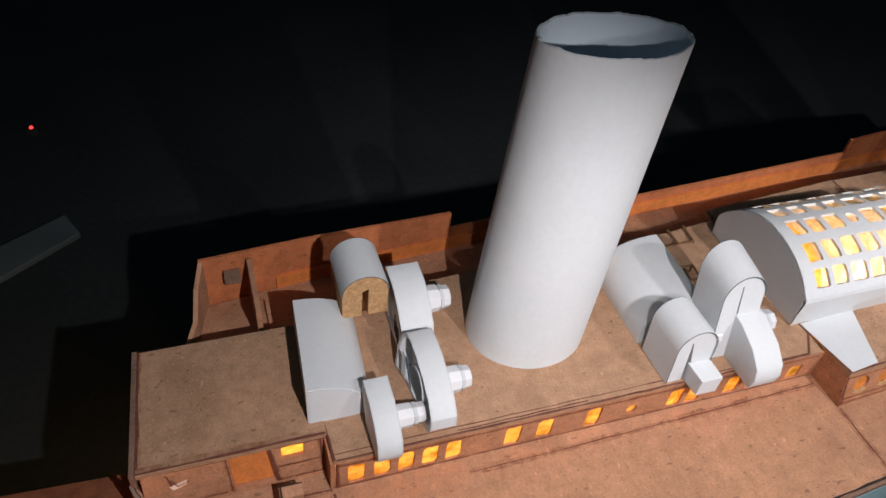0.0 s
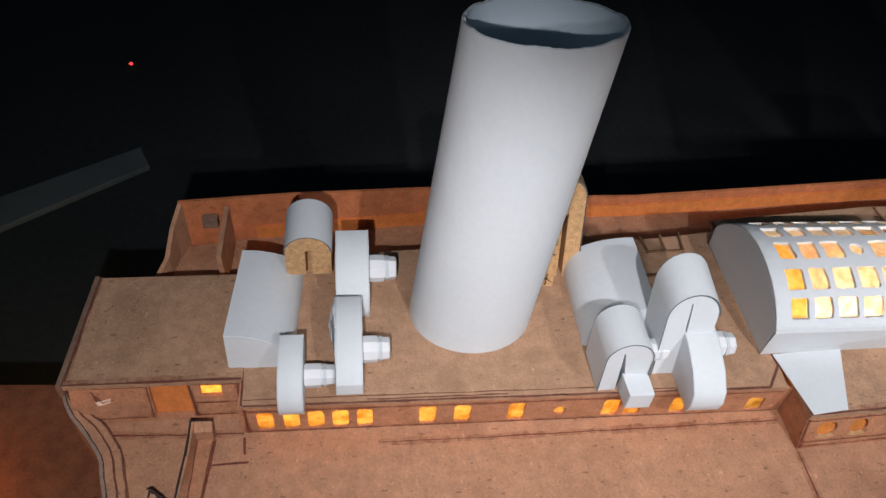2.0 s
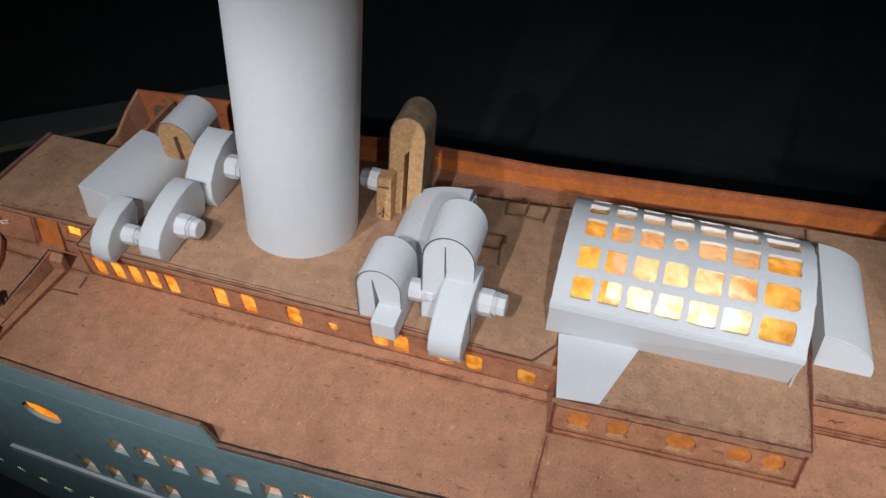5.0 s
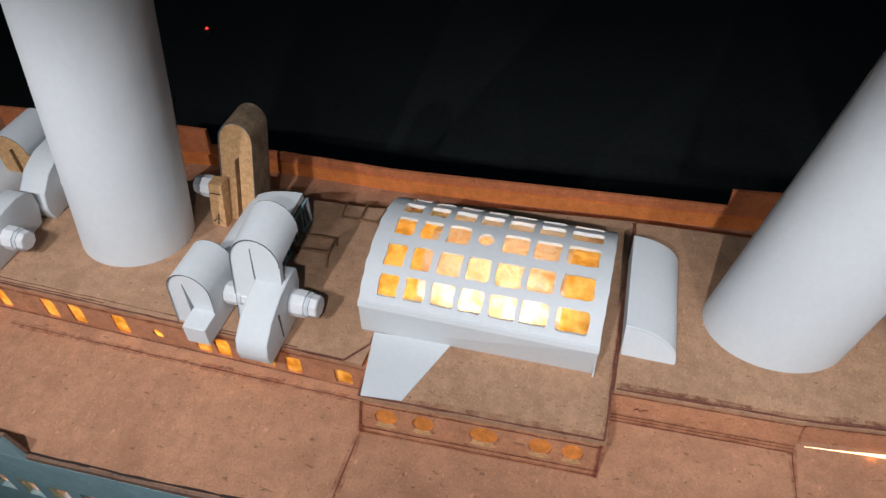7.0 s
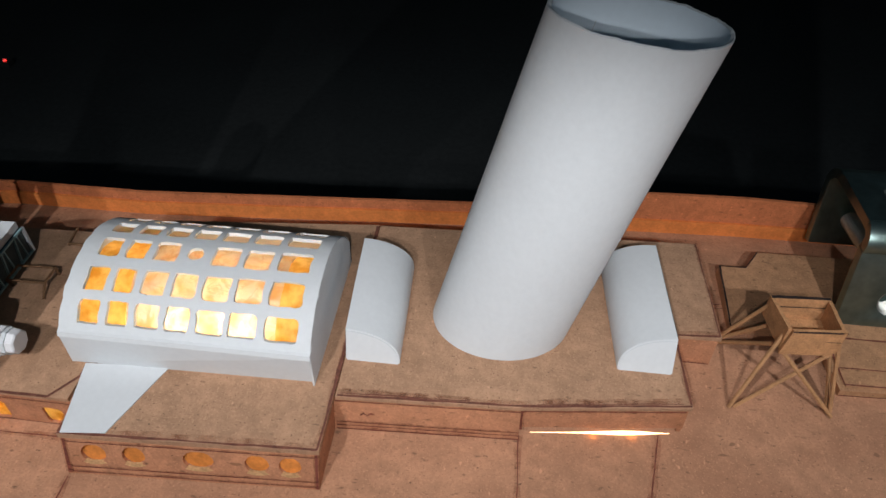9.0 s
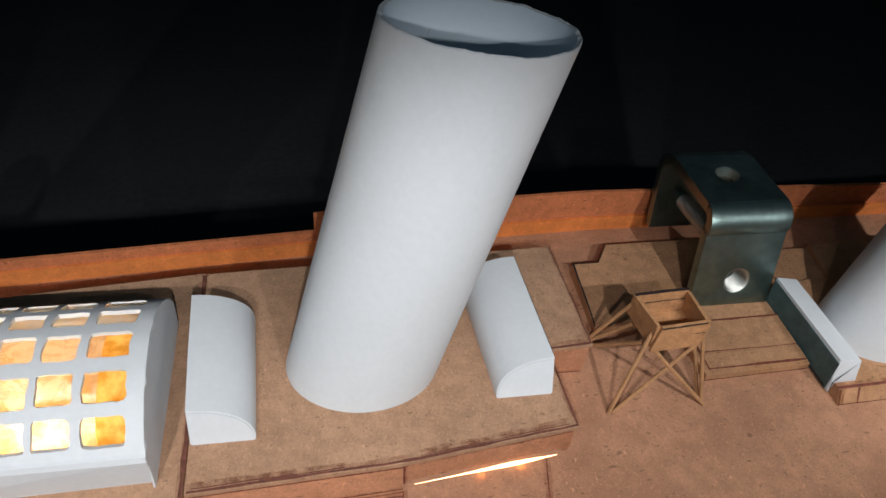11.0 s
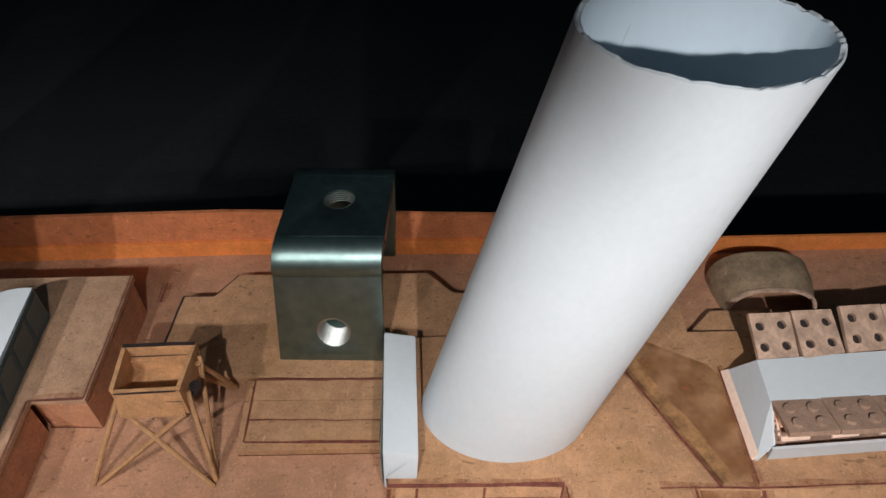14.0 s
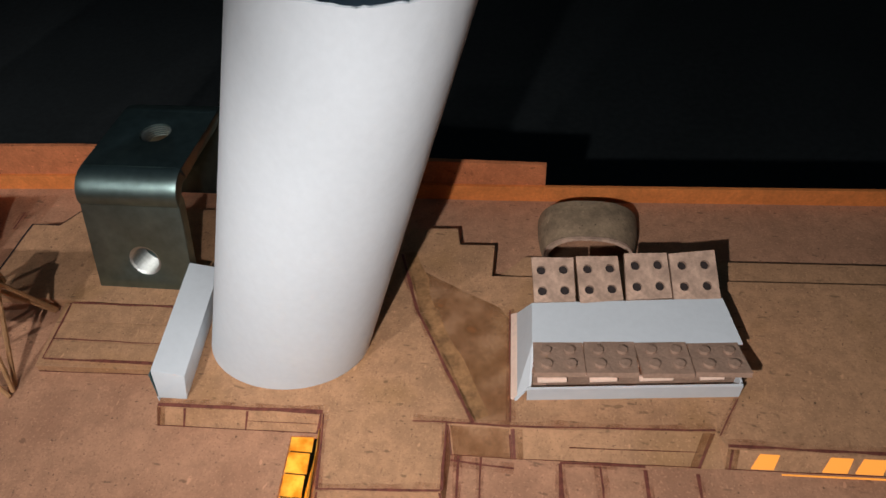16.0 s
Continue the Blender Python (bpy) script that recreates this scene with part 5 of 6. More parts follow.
def arch_cowl(x0, x1, y0, y1, z, h, mat, front, label, lean=0.0, slot=True, cap=None, wedge=None, lifted=0.0, rise=0.0):
    """An arched cover with a slot in its front, like a hood over a fan; lifted: how high one flank ends over the roof, rise: how much the crown climbs to the back."""
    f = thing("hooded_cowl", ((x0 + x1) / 2, y0, z), label, "ventilator cowl", "ventilator cowls")
    w, cx = (x1 - x0) / 2, (x0 + x1) / 2
    out = [(x1, z)] + [(cx + w * math.cos(radians(a)), z + h - w + w * math.sin(radians(a))) for a in range(0, 181, 15)] + [(x0, z)]
    loops = out
    sw = w * 0.14
    if slot:
        loops = out + [(cx - sw, z), (cx - sw, z + h * 0.62), (cx + sw, z + h * 0.68), (cx + sw, z)]
    if wedge:
        t, a, q, up = wedge
        t, a = x0 + 2 * w * t, x0 + 2 * w * a
        loops = out + [(a - q, z), (t - 0.2, z + h * up), (t + 0.2, z + h * up), (a + q, z)]
    shift = lambda v: lean * (v - z)
    deep = 2.2 if lifted else y1 - y0 - 0.5
    g = G().panel(loops, [], deep, lambda u, v, q: (u, y0 + 0.5 + q + shift(v), v))
    part("body", g, front, f)
    # dark backing sheet paints the shade in the wedge's opening
    if wedge:
        gap = [(a - q, z), (t - 0.2, z + h * up), (t + 0.2, z + h * up), (a + q, z)]
        g = G().panel(gap, [], 0.4, lambda u, v, k: (u, y0 + 4.5 + k + shift(v), v))
        part("gap", g, SHADEFILL, f, "dark sheet for the shade in the folded front's gap")
    shell = [(cx + (px - cx) * 1.05, z + (pz - z) * 1.03) for px, pz in out[1:-1]] if cap else [(cx + (px - cx) * 1.04, z + (pz - z) * 1.02) for px, pz in out]
    if lifted:
        shell[0] = (shell[0][0], z + lifted)
    climb = lambda yy, pz: rise * (yy - y0) / (y1 - y0) * min(1, max(0, (pz - z) / h))
    rings = [[(px, yy + shift(pz), pz + climb(yy, pz)) for px, pz in shell] for yy in (y0, y1)]
    g = G().loft(rings, closed=False)
    inner = [[(cx + (px - cx) * 0.97, yy + shift(pz), z + (pz - z) * 0.985 + climb(yy, pz)) for px, pz in shell] for yy in (y0, y1)]
    g.loft(inner, closed=False)
    for k in (0, 1):
        for i in range(len(shell) - 1):
            g.face([rings[k][i], rings[k][i + 1], inner[k][i + 1], inner[k][i]])
    part("hood", g, mat, f, smooth=True)
    # dark lines at both mouths paint the shade under the hood's rim
    for yy, d in ((y0, -0.12), (y1, 0.12)):
        a = [(px, yy + d + shift(pz), pz + climb(yy, pz)) for px, pz in shell]
        b = [(cx + (px - cx) * 0.965, yy + d + shift(pz), z + (pz - z) * 0.985 + climb(yy, pz)) for px, pz in shell]
        g = G().loft([[p, q, (q[0], q[1] + 0.1, q[2]), (p[0], p[1] + 0.1, p[2])] for p, q in zip(a, b)])
        part("edge_line", g, DARKLINE, f, "dark line for the shade along the hood's edge")
    return f


c = arch_cowl(-269, -252, 40.4, 61, 9.6, 19.9, PAPER, CORK, "white paper hood over a slotted raw board body", cap=True)
part("pedestal", G().box(-266, -255, 51, 60, 0.05, 16), CORK, c)
c = arch_cowl(-157.5, -141, -10, 7.5, 0.05, 24.5, PAPER, PAPER, "white paper hooded cowl with a snout at the roof edge", lean=0.08, wedge=(0.36, 0.50, 1.7, 0.80))
motor(c, -140.5, -131, 1, 9, 4.4)
part("snout", G().prism([(-149.5, -17.5), (-140.5, -17.5), (-140.5, -8), (-150, -8)], 0.05, 8.4), PAPER, c, bevel=0.4)
arch_cowl(-135.5, -117, -4, 12.5, 0.05, 36.0, PAPER, PAPER, "large white paper hooded cowl with a folded front", lean=0.2, wedge=(0.42, 0.50, 0.8, 0.90), lifted=27.5, rise=3.4)
low = casing(-127.5, -115.5, [(-19.5, 0), (-20.5, 5), (-19, 10), (-13, 15), (-4, 18.8), (4.5, 20), (9.5, 19.4), (9.5, 13), (4, 0)], 0.05, "white paper fan casing in front of the large cowl", (-115.5, -105, 2.5, 9, 5.2))
g = G().panel([(-8.9, 2.4), (-8.3, 2.2), (-7.6, 13.6), (-8.6, 14)], [], 0.2, lambda u, v, k: (-115.35 - k, u, v))
part("slit", g, DARKLINE, low, "thin dark strip on the casing side")
c = arch_cowl(-167.5, -153, 45, 59, 0.05, 39.8, HOODB, CORK, "tall slotted hood of raw brown board", lean=0.34)
part("mount_board", G().loft([[(-170.5, 40, 0.05), (-164, 40, 0.05), (-164, 44.5, 0.05), (-170.5, 44.5, 0.05)], [(-170, 44.5, 19), (-164, 44.5, 19), (-164, 50, 19), (-170, 50, 19)]]), CORK, c, "raw board mount with pen marks", bevel=0.2)
g = G()
for q0, q1 in (((-169.6, 40.6, 2), (-166.5, 41.2, 4.6)), ((-168.6, 41.4, 5), (-165, 40.7, 2.2)), ((-169.8, 43.6, 15), (-164.6, 43.6, 15.2)), ((-167.4, 40.2, 1.0), (-166.9, 41.6, 6))):
    face_line(g, q0, q1, 0.5, 0.3)
part("pen_mark", g, DARKINK, c, "black pen strokes")
motor(c, -170, -178.5, 48.5, 14, 4.8)

# loose stick frames on the roof
def stick_frame(pts, links, label):
    c = [sum(p[k] for p in pts) / len(pts) for k in range(2)]
    f = thing("stick_frame", (c[0], c[1], 0.05), label, "wire frame", "stick frames")
    for a, b in links:
        part("stick", G().rod(pts[a], pts[b], 0.5, 6), DARKWOOD, f)
    return f


stick_frame([(-129.5, 40.5, 4), (-115, 41, 4.2), (-115.5, 33.5, 3.8), (-130, 33, 3.8), (-129, 33.5, 0.4), (-114.5, 28.5, 0.4), (-115, 41, 0.4)],
            [(0, 1), (1, 2), (2, 3), (3, 0), (3, 4), (2, 5), (1, 6)], "small frame of thin wooden sticks on the roof")
stick_frame([(-120, 66, 1.2), (-102, 68, 1.2), (-103, 57, 1.2), (-119, 57, 1.2), (-111, 57, 1.2), (-111, 67, 1.2), (-103, 57, 0.4), (-119, 57, 0.4)],
            [(1, 2), (2, 3), (3, 0), (4, 5), (2, 6), (3, 7)], "flat frame of thin wooden sticks on the roof")

# ---------------------------------------------------------------- steel bracket
br = thing("steel_bracket", (194, 80, -12.6), "dark steel beam clamp with threaded holes standing on the deck", "beam clamp")


def bracket():
    """Front plate, bent top and shorter back plate of one thick steel strip with a hole in front and one on top."""
    T0 = 4.2
    prof = [(64.6, -12.6), (73.4, 16.5)] + [(81.0 - 8.0 * math.cos(radians(a)), 18.5 + 7.6 * math.sin(radians(a))) for a in range(0, 91, 10)]
    prof += [(111, 24.0)] + [(111 + 10.5 * math.sin(radians(a)), 14.5 + 9.5 * math.cos(radians(a))) for a in range(10, 91, 10)] + [(113.5, -12.6)]
    s = [0.0]
    for (a, b), (c, d) in zip(prof, prof[1:]):
        s.append(s[-1] + math.hypot(c - a, d - b))

    def put(u, v, w):
        y, z = float(np.interp(v, s, [p[0] for p in prof])), float(np.interp(v, s, [p[1] for p in prof]))
        e = 0.6
        ya, za = float(np.interp(v - e, s, [p[0] for p in prof])), float(np.interp(v - e, s, [p[1] for p in prof]))
        yb, zb = float(np.interp(v + e, s, [p[0] for p in prof])), float(np.interp(v + e, s, [p[1] for p in prof]))
        L = math.hypot(yb - ya, zb - za) or 1
        return (u, y + (zb - za) / L * w, z - (yb - ya) / L * w)

    return prof, s, put, T0


prof, sl_, put_, T0 = bracket()
g = G()
hole = lambda uc, vc, r, n=28: [(uc + r * math.cos(2 * math.pi * i / n), vc + r * math.sin(2 * math.pi * i / n)) for i in range(n)]
vf, vt0, vt1 = sl_[1], sl_[11], sl_[12]
g.panel([(179, 0), (212, 0), (213, vf), (180.4, vf)], [hole(197, 10.6, 5.3)], T0, put_)
g.panel([(181.5, vt0), (214, vt0), (214, vt1), (181.5, vt1)], [hole(198, (vt0 + vt1) / 2 + 3, 5.0)], T0, put_)
for a, b, e0, e1 in ((vf, vt0, (180.4, 213), (181.5, 214)), (vt1, sl_[-1], (181.5, 214), (179.5, 212))):
    cuts = sorted({a, b, *[v for v in sl_ if a < v < b]})
    edge = lambda v, k: e0[k] + (e1[k] - e0[k]) * (v - a) / (b - a)
    grid_panel(g, [0, 0.12, 0.88, 1], cuts, lambda i, j: True, T0, lambda u, v, w: put_(edge(v, 0) + (edge(v, 1) - edge(v, 0)) * u, v, w))
part("strip", g, STEEL, br, bevel=0.3, smooth=True)


def thread(c, axis, r, length, pitch, name, inside):
    """Ring-shaped thread ridges round an axis."""
    n = 24
    k = int(length / pitch)
    rings = []
    ax = Vector(axis).normalized()
    u = ax.orthogonal().normalized()
    v = ax.cross(u)
    for i in range(2 * k + 1):
        q = Vector(c) + ax * (pitch / 2) * i
        rr = r * ((0.84 if i % 2 else 1.0) if inside else (1.0 if i % 2 else 0.86))
        rings.append([tuple(q + u * rr * math.cos(2 * math.pi * t / n) + v * rr * math.sin(2 * math.pi * t / n)) for t in range(n)])
    return part(name, G().loft(rings, caps=not inside), THREAD, br, "bare metal screw thread", smooth=False)


thread((197, 67.9, -2.5), (0, 0.957, -0.289), 5.25, 9.0, 0.9, "thread", True)
part("screw_end", G().rod((197, 76.6, -5.1), (197, 77.8, -5.5), 4.9, 24), STEEL, br, "dark metal end of a screw in the hole", bevel=0.3)
thread((198, 99.3, 20.2), (0, 0.07, 1), 4.95, 4.0, 0.8, "thread", True)
thread((193.5, 86, 4.2), (0, 1, -0.17), 3.7, 31, 1.2, "bolt", False)

# ---------------------------------------------------------------- stick-legged box
sd = thing("trestle_box", (152, 40, zd(150)), "open brown card box on crossed bamboo stick legs", "trestle box")
B0, B1 = 6.2, 15.4
g = G().loft([[(145.4, 31.4, B0 - 0.8), (163.0, 32.6, B0 - 0.8), (164.4, 33.2, B1 + 1.4), (147.0, 32.0, B1 + 1.2)], [(145.4, 32.5, B0 - 0.8), (163.0, 33.7, B0 - 0.8), (164.4, 34.3, B1 + 1.4), (147.0, 33.1, B1 + 1.2)]])
part("front_board", g, TRAY, sd)
part("back_board", G().prism([(143.4, 47.6), (163.6, 48.6), (163.6, 49.8), (143.4, 48.8)], B0, B1), TRAY, sd)
part("back_ledge", G().prism([(144.6, 46.4), (163, 47.4), (163, 48.6), (144.6, 47.6)], B0, B0 + 4.6), TRAY, sd, "lower board strip with a pen line")
for xa, xb in ((145.6, 143.4), (163.0, 162.6)):
    part("side_board", G().prism([(xa, 33), (xa + 1.2, 33), (xb + 1.2, 48), (xb, 48)], B0, lambda x, y: B1 + 1.2 - (y - 33) * 0.08), TRAY, sd)
part("bottom_board", G().prism([(146.4, 33.6), (163.2, 34.6), (162.6, 47), (144.6, 46.4)], B0, B0 + 1), TRAY, sd)
F0 = zd(150) + 0.3
for a, b in (((146, 35, 12), (133.5, 23, F0)), ((164.4, 36, 12), (168, 25, F0)), ((164.8, 47, 13), (167.4, 27, F0)), ((144.4, 48, 12), (132, 52.5, F0)), ((164.6, 45, 12), (166.4, 56, F0)), ((160, 47, 6), (166, 55.4, F0)),
             ((162.4, 33.0, 5.6), (135, 23.2, F0)), ((147, 32.6, 5.6), (168, 23, F0)), ((144.5, 36, 5), (131.5, 52, F0)), ((145, 45, 4), (132, 53, F0))):
    part("stick", G().rod(a, b, 0.75, 7), WOOD, sd)
# top edge lines paint the boards' shadows; the lower ones are pen lines
g = G()
face_line(g, (147.0, 32.0, B1 + 0.9), (164.4, 33.2, B1 + 1.1), 0.8, 0.12)
face_line(g, (146.9, 32.0, B1 - 3.6), (163.8, 33.0, B1 - 3.4), 0.3, 0.1)
face_line(g, (143.8, 47.6, B1 - 4.0), (163.4, 48.6, B1 - 3.8), 0.45, 0.12)
g.line([(143.6, 48.2, B1 + 0.02), (163.6, 49.2, B1 + 0.02)], 1.0, 0.08)
part("pen_line", g, DARKINK, sd, "dark pen lines and painted edge shadows on the box")
part("knob", G().rod((164.5, 38, 9), (166, 38, 12), 1.6, 8), DARKINK, sd, "black glued tip")

# low platform of three boards
pf = thing("low_platform", (192, 44, zd(190)), "low brown board platform with scored plank lines", "platform")
g = G().prism([(172.5, 32.5), (214, 34), (213, 56), (170.5, 56.5)], zd(190), zd(190) + 3.2)
part("base_board", g, BOARD2, pf, bevel=0.2)
for k in range(3):
    y0 = 34.2 + k * 7.4
    part("plank", G().prism([(174.8 - k * 0.5, y0), (213.4 - k * 0.3, y0 + 0.8), (213.2 - k * 0.3, y0 + 8.0), (174.4 - k * 0.5, y0 + 7.2)], zd(190) + 3.2, zd(190) + 3.9), BOARD2, pf, bevel=0.15)

g = G()
zt = zd(190) + 3.95
g.line([(174.6, 34.6, zt), (213.2, 35.6, zt)], 0.9).line([(174.2, 42.0, zt), (213, 42.6, zt)], 0.4).line([(173.6, 56.2, zt), (213, 57, zt)], 0.7).line([(174.4, 34.6, zt), (173.2, 56, zt)], 0.6)
face_line(g, (172.6, 32.5, zd(190) + 0.5), (214, 34, zd(190) + 0.5), 0.5)
part("pen_line", g, REDINK, pf, "red-brown pen lines")

# ---------------------------------------------------------------- engine skylight with raised porthole covers
ek = thing("engine_hatch", (348, 44, LEDGE), "white paper hatch with raised porthole covers, lit from below", "hatch")
g = G().prism([(320.5, 31.2), (377.5, 36.8), (377.5, 37.6), (320.5, 32.0)], LEDGE, -5.2)
part("front_coaming", g, PAPER, ek)
outer = [(317.2, 30.8, LEDGE), (321.0, 32.6, -5.2), (321.3, 42.0, 0.9), (320.9, 55.6, 1.8), (315.8, 60.5, LEDGE)]
g = G().loft([outer, [(x + 0.6, y, zz) for x, y, zz in outer]])
part("side_coaming", g, PAPER, ek, "sloping white paper side")
# pink strip paints the glow along the hatch's edge
g = G().loft([[(316.0, 31.2, LEDGE), (316.9, 31.0, LEDGE), (317.9, 31.6, -8.6)], [(314.6, 60.5, LEDGE), (315.5, 60.5, LEDGE), (316.6, 60.0, -8.6)]])
part("edge_strip", g, PINK, ek, "pale pink strip coloured as the hatch's lit edge")
g = G().loft([[(321.5, 42.2, 0.9), (377.4, 46.2, 0.9), (374, 61, 1.8), (321, 55.6, 1.8)], [(321.5, 42.2, 0.4), (377.4, 46.2, 0.4), (374, 61, 1.3), (321, 55.6, 1.3)]])
part("ridge_panel", g, PAPER, ek)
part("back_coaming", G().prism([(320.5, 55), (374, 61), (374, 61.6), (320.5, 55.6)], LEDGE, 1.2), PAPER, ek)
g = G().prism([(376.6, 37.8), (377.2, 37.8), (374, 61), (373.4, 61)], LEDGE, -4.4)
part("side_coaming", g, PAPER, ek)
part("floor_sheet", G().prism([(321.2, 32.2), (376.6, 37.8), (374, 60), (321.2, 54)], LEDGE + 0.1, LEDGE + 0.3), PAPER, ek)


sill = lambda x, q: (x, 34.0 + (x - 320.5) * 0.098 + q)
part("inner_board", G().prism([sill(321.6, 0.9), sill(376.4, 0.9), sill(376.4, 2.3), sill(321.6, 2.3)], LEDGE + 0.3, -2.8), BRICK, ek, "brown board behind the lit gap")
# pink rolls and slivers paint the light showing under the covers
for x0, x1 in ((323.2, 331.0), (337.2, 344.4), (350.4, 359.2), (366.4, 372.6)):
    a, b = sill(x0, 0), sill(x1, 0)
    part("paper_roll", G().rod((*a, -4.9), (*b, -4.7), 0.85, 8), PINK, ek, "pale pink roll coloured as light in the gap", smooth=True)
for x in (322.4, 335.9, 349.3, 362.8):
    part("lit_slit", G().loft([[(x - 0.1, y, zz), (x + 0.5, y, zz), (x + 0.5, y, zz - 0.3), (x - 0.1, y, zz - 0.3)] for y, zz in ((sill(x, 0.2)[1], -3.4), (sill(x, 8.4)[1], 0.6))]), PINK, ek, "pale pink sliver coloured as light between the covers")
for k in range(5):
    part("slat", G().box(321.8, 325.6, 34.6 + 1.7 * k, 35.1 + 1.7 * k, LEDGE + 2.4, LEDGE + 2.9), BRICK, ek, "thin brown slat")


def cover(x, y, z, tilt, turn, studs):
    """A square board cover with four round holes or rings."""
    w, th = (13.4 if studs else 12.1), 1.6
    deep = 12.0 if studs else 13.6
    outer = rect(-w / 2, w / 2, 0, deep, 0.5, int(x))
    holes = [] if studs else [hole(cx, cy, 1.35, 12) for cx in (-3.2, 3.2) for cy in (3.6, 9.8)]
    m = pose(x * MM, y * MM, z * MM, tilt, 0, turn)
    g = G().panel(outer, holes, th, lambda u, v, q: (u, v, -q))
    me = finish("cover", g, BRICK if studs else BRICKP, (0, 0, 0))
    ob = new("cover", me)
    ob.parent = ek
    ob.matrix_basis = Matrix.Translation(-ek.location) @ m
    ob["label"] = "brown board cover with four portholes"
    for cx in (-3.2, 3.2):
        for cy in ((3.2, 8.6) if studs else (3.6, 9.8)):
            if studs:
                g2 = G().rod((cx, cy, 0), (cx, cy, 0.9), 1.5, 12)
                o2 = new("porthole_rim", finish("porthole_rim", g2, BRICK, (0, 0, 0), 0.1))
            else:
                # black disc at the hole's bottom paints its shade
                g2 = G().rod((cx, cy, -1.5), (cx, cy, -1.3), 1.34, 12)
                o2 = new("porthole", finish("porthole", g2, DARKINK, (0, 0, 0)))
            o2.parent = ob
    return ob


for k in range(4):
    x = 327.2 + 13.3 * k
    y = 56.0 + 1.45 * k
    cover(x, y, 1.9 + (0.5 if k == 2 else 0), 25 + (0, -2, 3, 1)[k], 6.2, False)
    xf = x + 1.6 + 0.55 * k
    cover(xf, 42.4 + (xf - 322) * 0.072 - 11.8, 4.0 + (0, 0.3, 0.1, 0.4)[k], -14 + (0, -1, 1, -2)[k], 4.5, True)
led(335, 46, LEDGE + 4, LED * 0.16, (1.0, 0.50, 0.30), 0.0015)
led(362, 49, LEDGE + 4, LED * 0.16, (1.0, 0.50, 0.30), 0.0015)

# half-round card hood behind the hatch
ar = thing("barrel_hood", (339, 95, zd(339, 95)), "low half-round brown card hood standing on the deck", "card hood")


def arch_row(y, half, top, power=2.6, n=20):
    """One bow of the hood across the ship: half its width, and the height of its crown."""
    foot = zd(339, y) - 0.2
    return [(338.8 + half * (abs(math.cos(a)) ** (2 / power)) * (1 if math.cos(a) >= 0 else -1), y, foot + (top - foot) * math.sin(a) ** (2 / power)) for a in (math.pi * i / n for i in range(n + 1))]


rows = [arch_row(y, h, t) for y, h, t in ((89.5, 14.8, -6.2), (94, 15.8, -5.0), (99, 16.6, -4.4), (106, 17.0, -4.8))]
under = [[(338.8 + (x - 338.8) * 0.94, y, zz - 0.7) for x, y, zz in r] for r in rows]
g = G().loft(rows, closed=False).loft(under, closed=False)
for a, b in ((rows[0], under[0]), (rows[-1], under[-1])):
    for i in range(len(a) - 1):
        g.face([a[i], a[i + 1], b[i + 1], b[i]])
part("shell", g, HOODB, ar, smooth=True)
part("back_wall", G().loft([[(x, y + q, zz) for x, y, zz in under[-1]] for q in (-0.6, 0.2)]), BOARD, ar)
bow = arch_row(88.6, 15.0, -5.2)
low = [(338.8 + (x - 338.8) * 0.90, y, zz - 0.9) for x, y, zz in bow]
g = G()
for i in range(len(bow) - 1):
    g.loft([[bow[j], low[j], tuple(Vector(low[j]) + Vector((0, 1.0, 0))), tuple(Vector(bow[j]) + Vector((0, 1.0, 0)))] for j in (i, i + 1)])
part("bent_strip", g, BRICKP, ar, "thin bent card strip round the mouth")

# ---------------------------------------------------------------- bow: breakwater, partition, wings
CUR = [(-346.5, 3.8, -9.4), (-345.2, 0.4, -10.2), (-342.4, -4.2, -11.6), (-338.4, -8.8, -12.6), (-334.0, -14.2, -13.2), (-330.0, -20.2, -13.5), (-328.0, -27.2, -13.7), (-326.0, -33.2, -13.9), (-324.4, -41.2, -14), (-323.4, -49.2, -14)]
spl = []
for q in np.linspace(0, len(CUR) - 1, 46):
    i = min(int(q), len(CUR) - 2)
    u = q - i
    p = [Vector(CUR[min(max(i + k, 0), len(CUR) - 1)]) for k in (-1, 0, 1, 2)]
    spl.append(0.5 * (2 * p[1] + (p[2] - p[0]) * u + (2 * p[0] - 5 * p[1] + 4 * p[2] - p[3]) * u ** 2 + (3 * p[1] - p[0] - 3 * p[2] + p[3]) * u ** 3))
side = []
for i in range(len(spl)):
    d = spl[min(i + 1, len(spl) - 1)] - spl[max(i - 1, 0)]
    side.append(Vector((-d.y, d.x, 0)).normalized())
ink, redline = G(), G()
for k, (a, b, drop) in enumerate(((0.0, 1.5, 0.0), (1.5, 4.6, 0.5), (4.6, 7.4, 1.5))):
    grow = lambda i: min(1, 0.35 + i / 26) if k else 1
    g = G().loft([[(p + n * (a * grow(i))).to_tuple()[:2] + (-40,), (p + n * (b * grow(i))).to_tuple()[:2] + (-40,), tuple(p + n * (b * grow(i)) - Vector((0, 0, drop))), tuple(p + n * (a * grow(i)) - Vector((0, 0, drop)))]
                  for i, (p, n) in enumerate(zip(spl, side))])
    structure("breakwater", g, (EDGEB, BOARD, BOARD)[k], "curved card layer of the wall at the bow")
    edge = [tuple(p + n * ((b - 0.2) * grow(i)) - Vector((0, 0, drop))) for i, (p, n) in enumerate(zip(spl, side))][::2]
    (ink if k == 0 else redline).line(edge, (0.32, 0.6, 0.55)[k], 0.1)
structure("pen_line_breakwater", ink, DARKINK, "dark inked edge of the curved wall", category="pen line")
structure("red_line_breakwater", redline, INK, "brown inked edges of the curved wall", category="pen line")
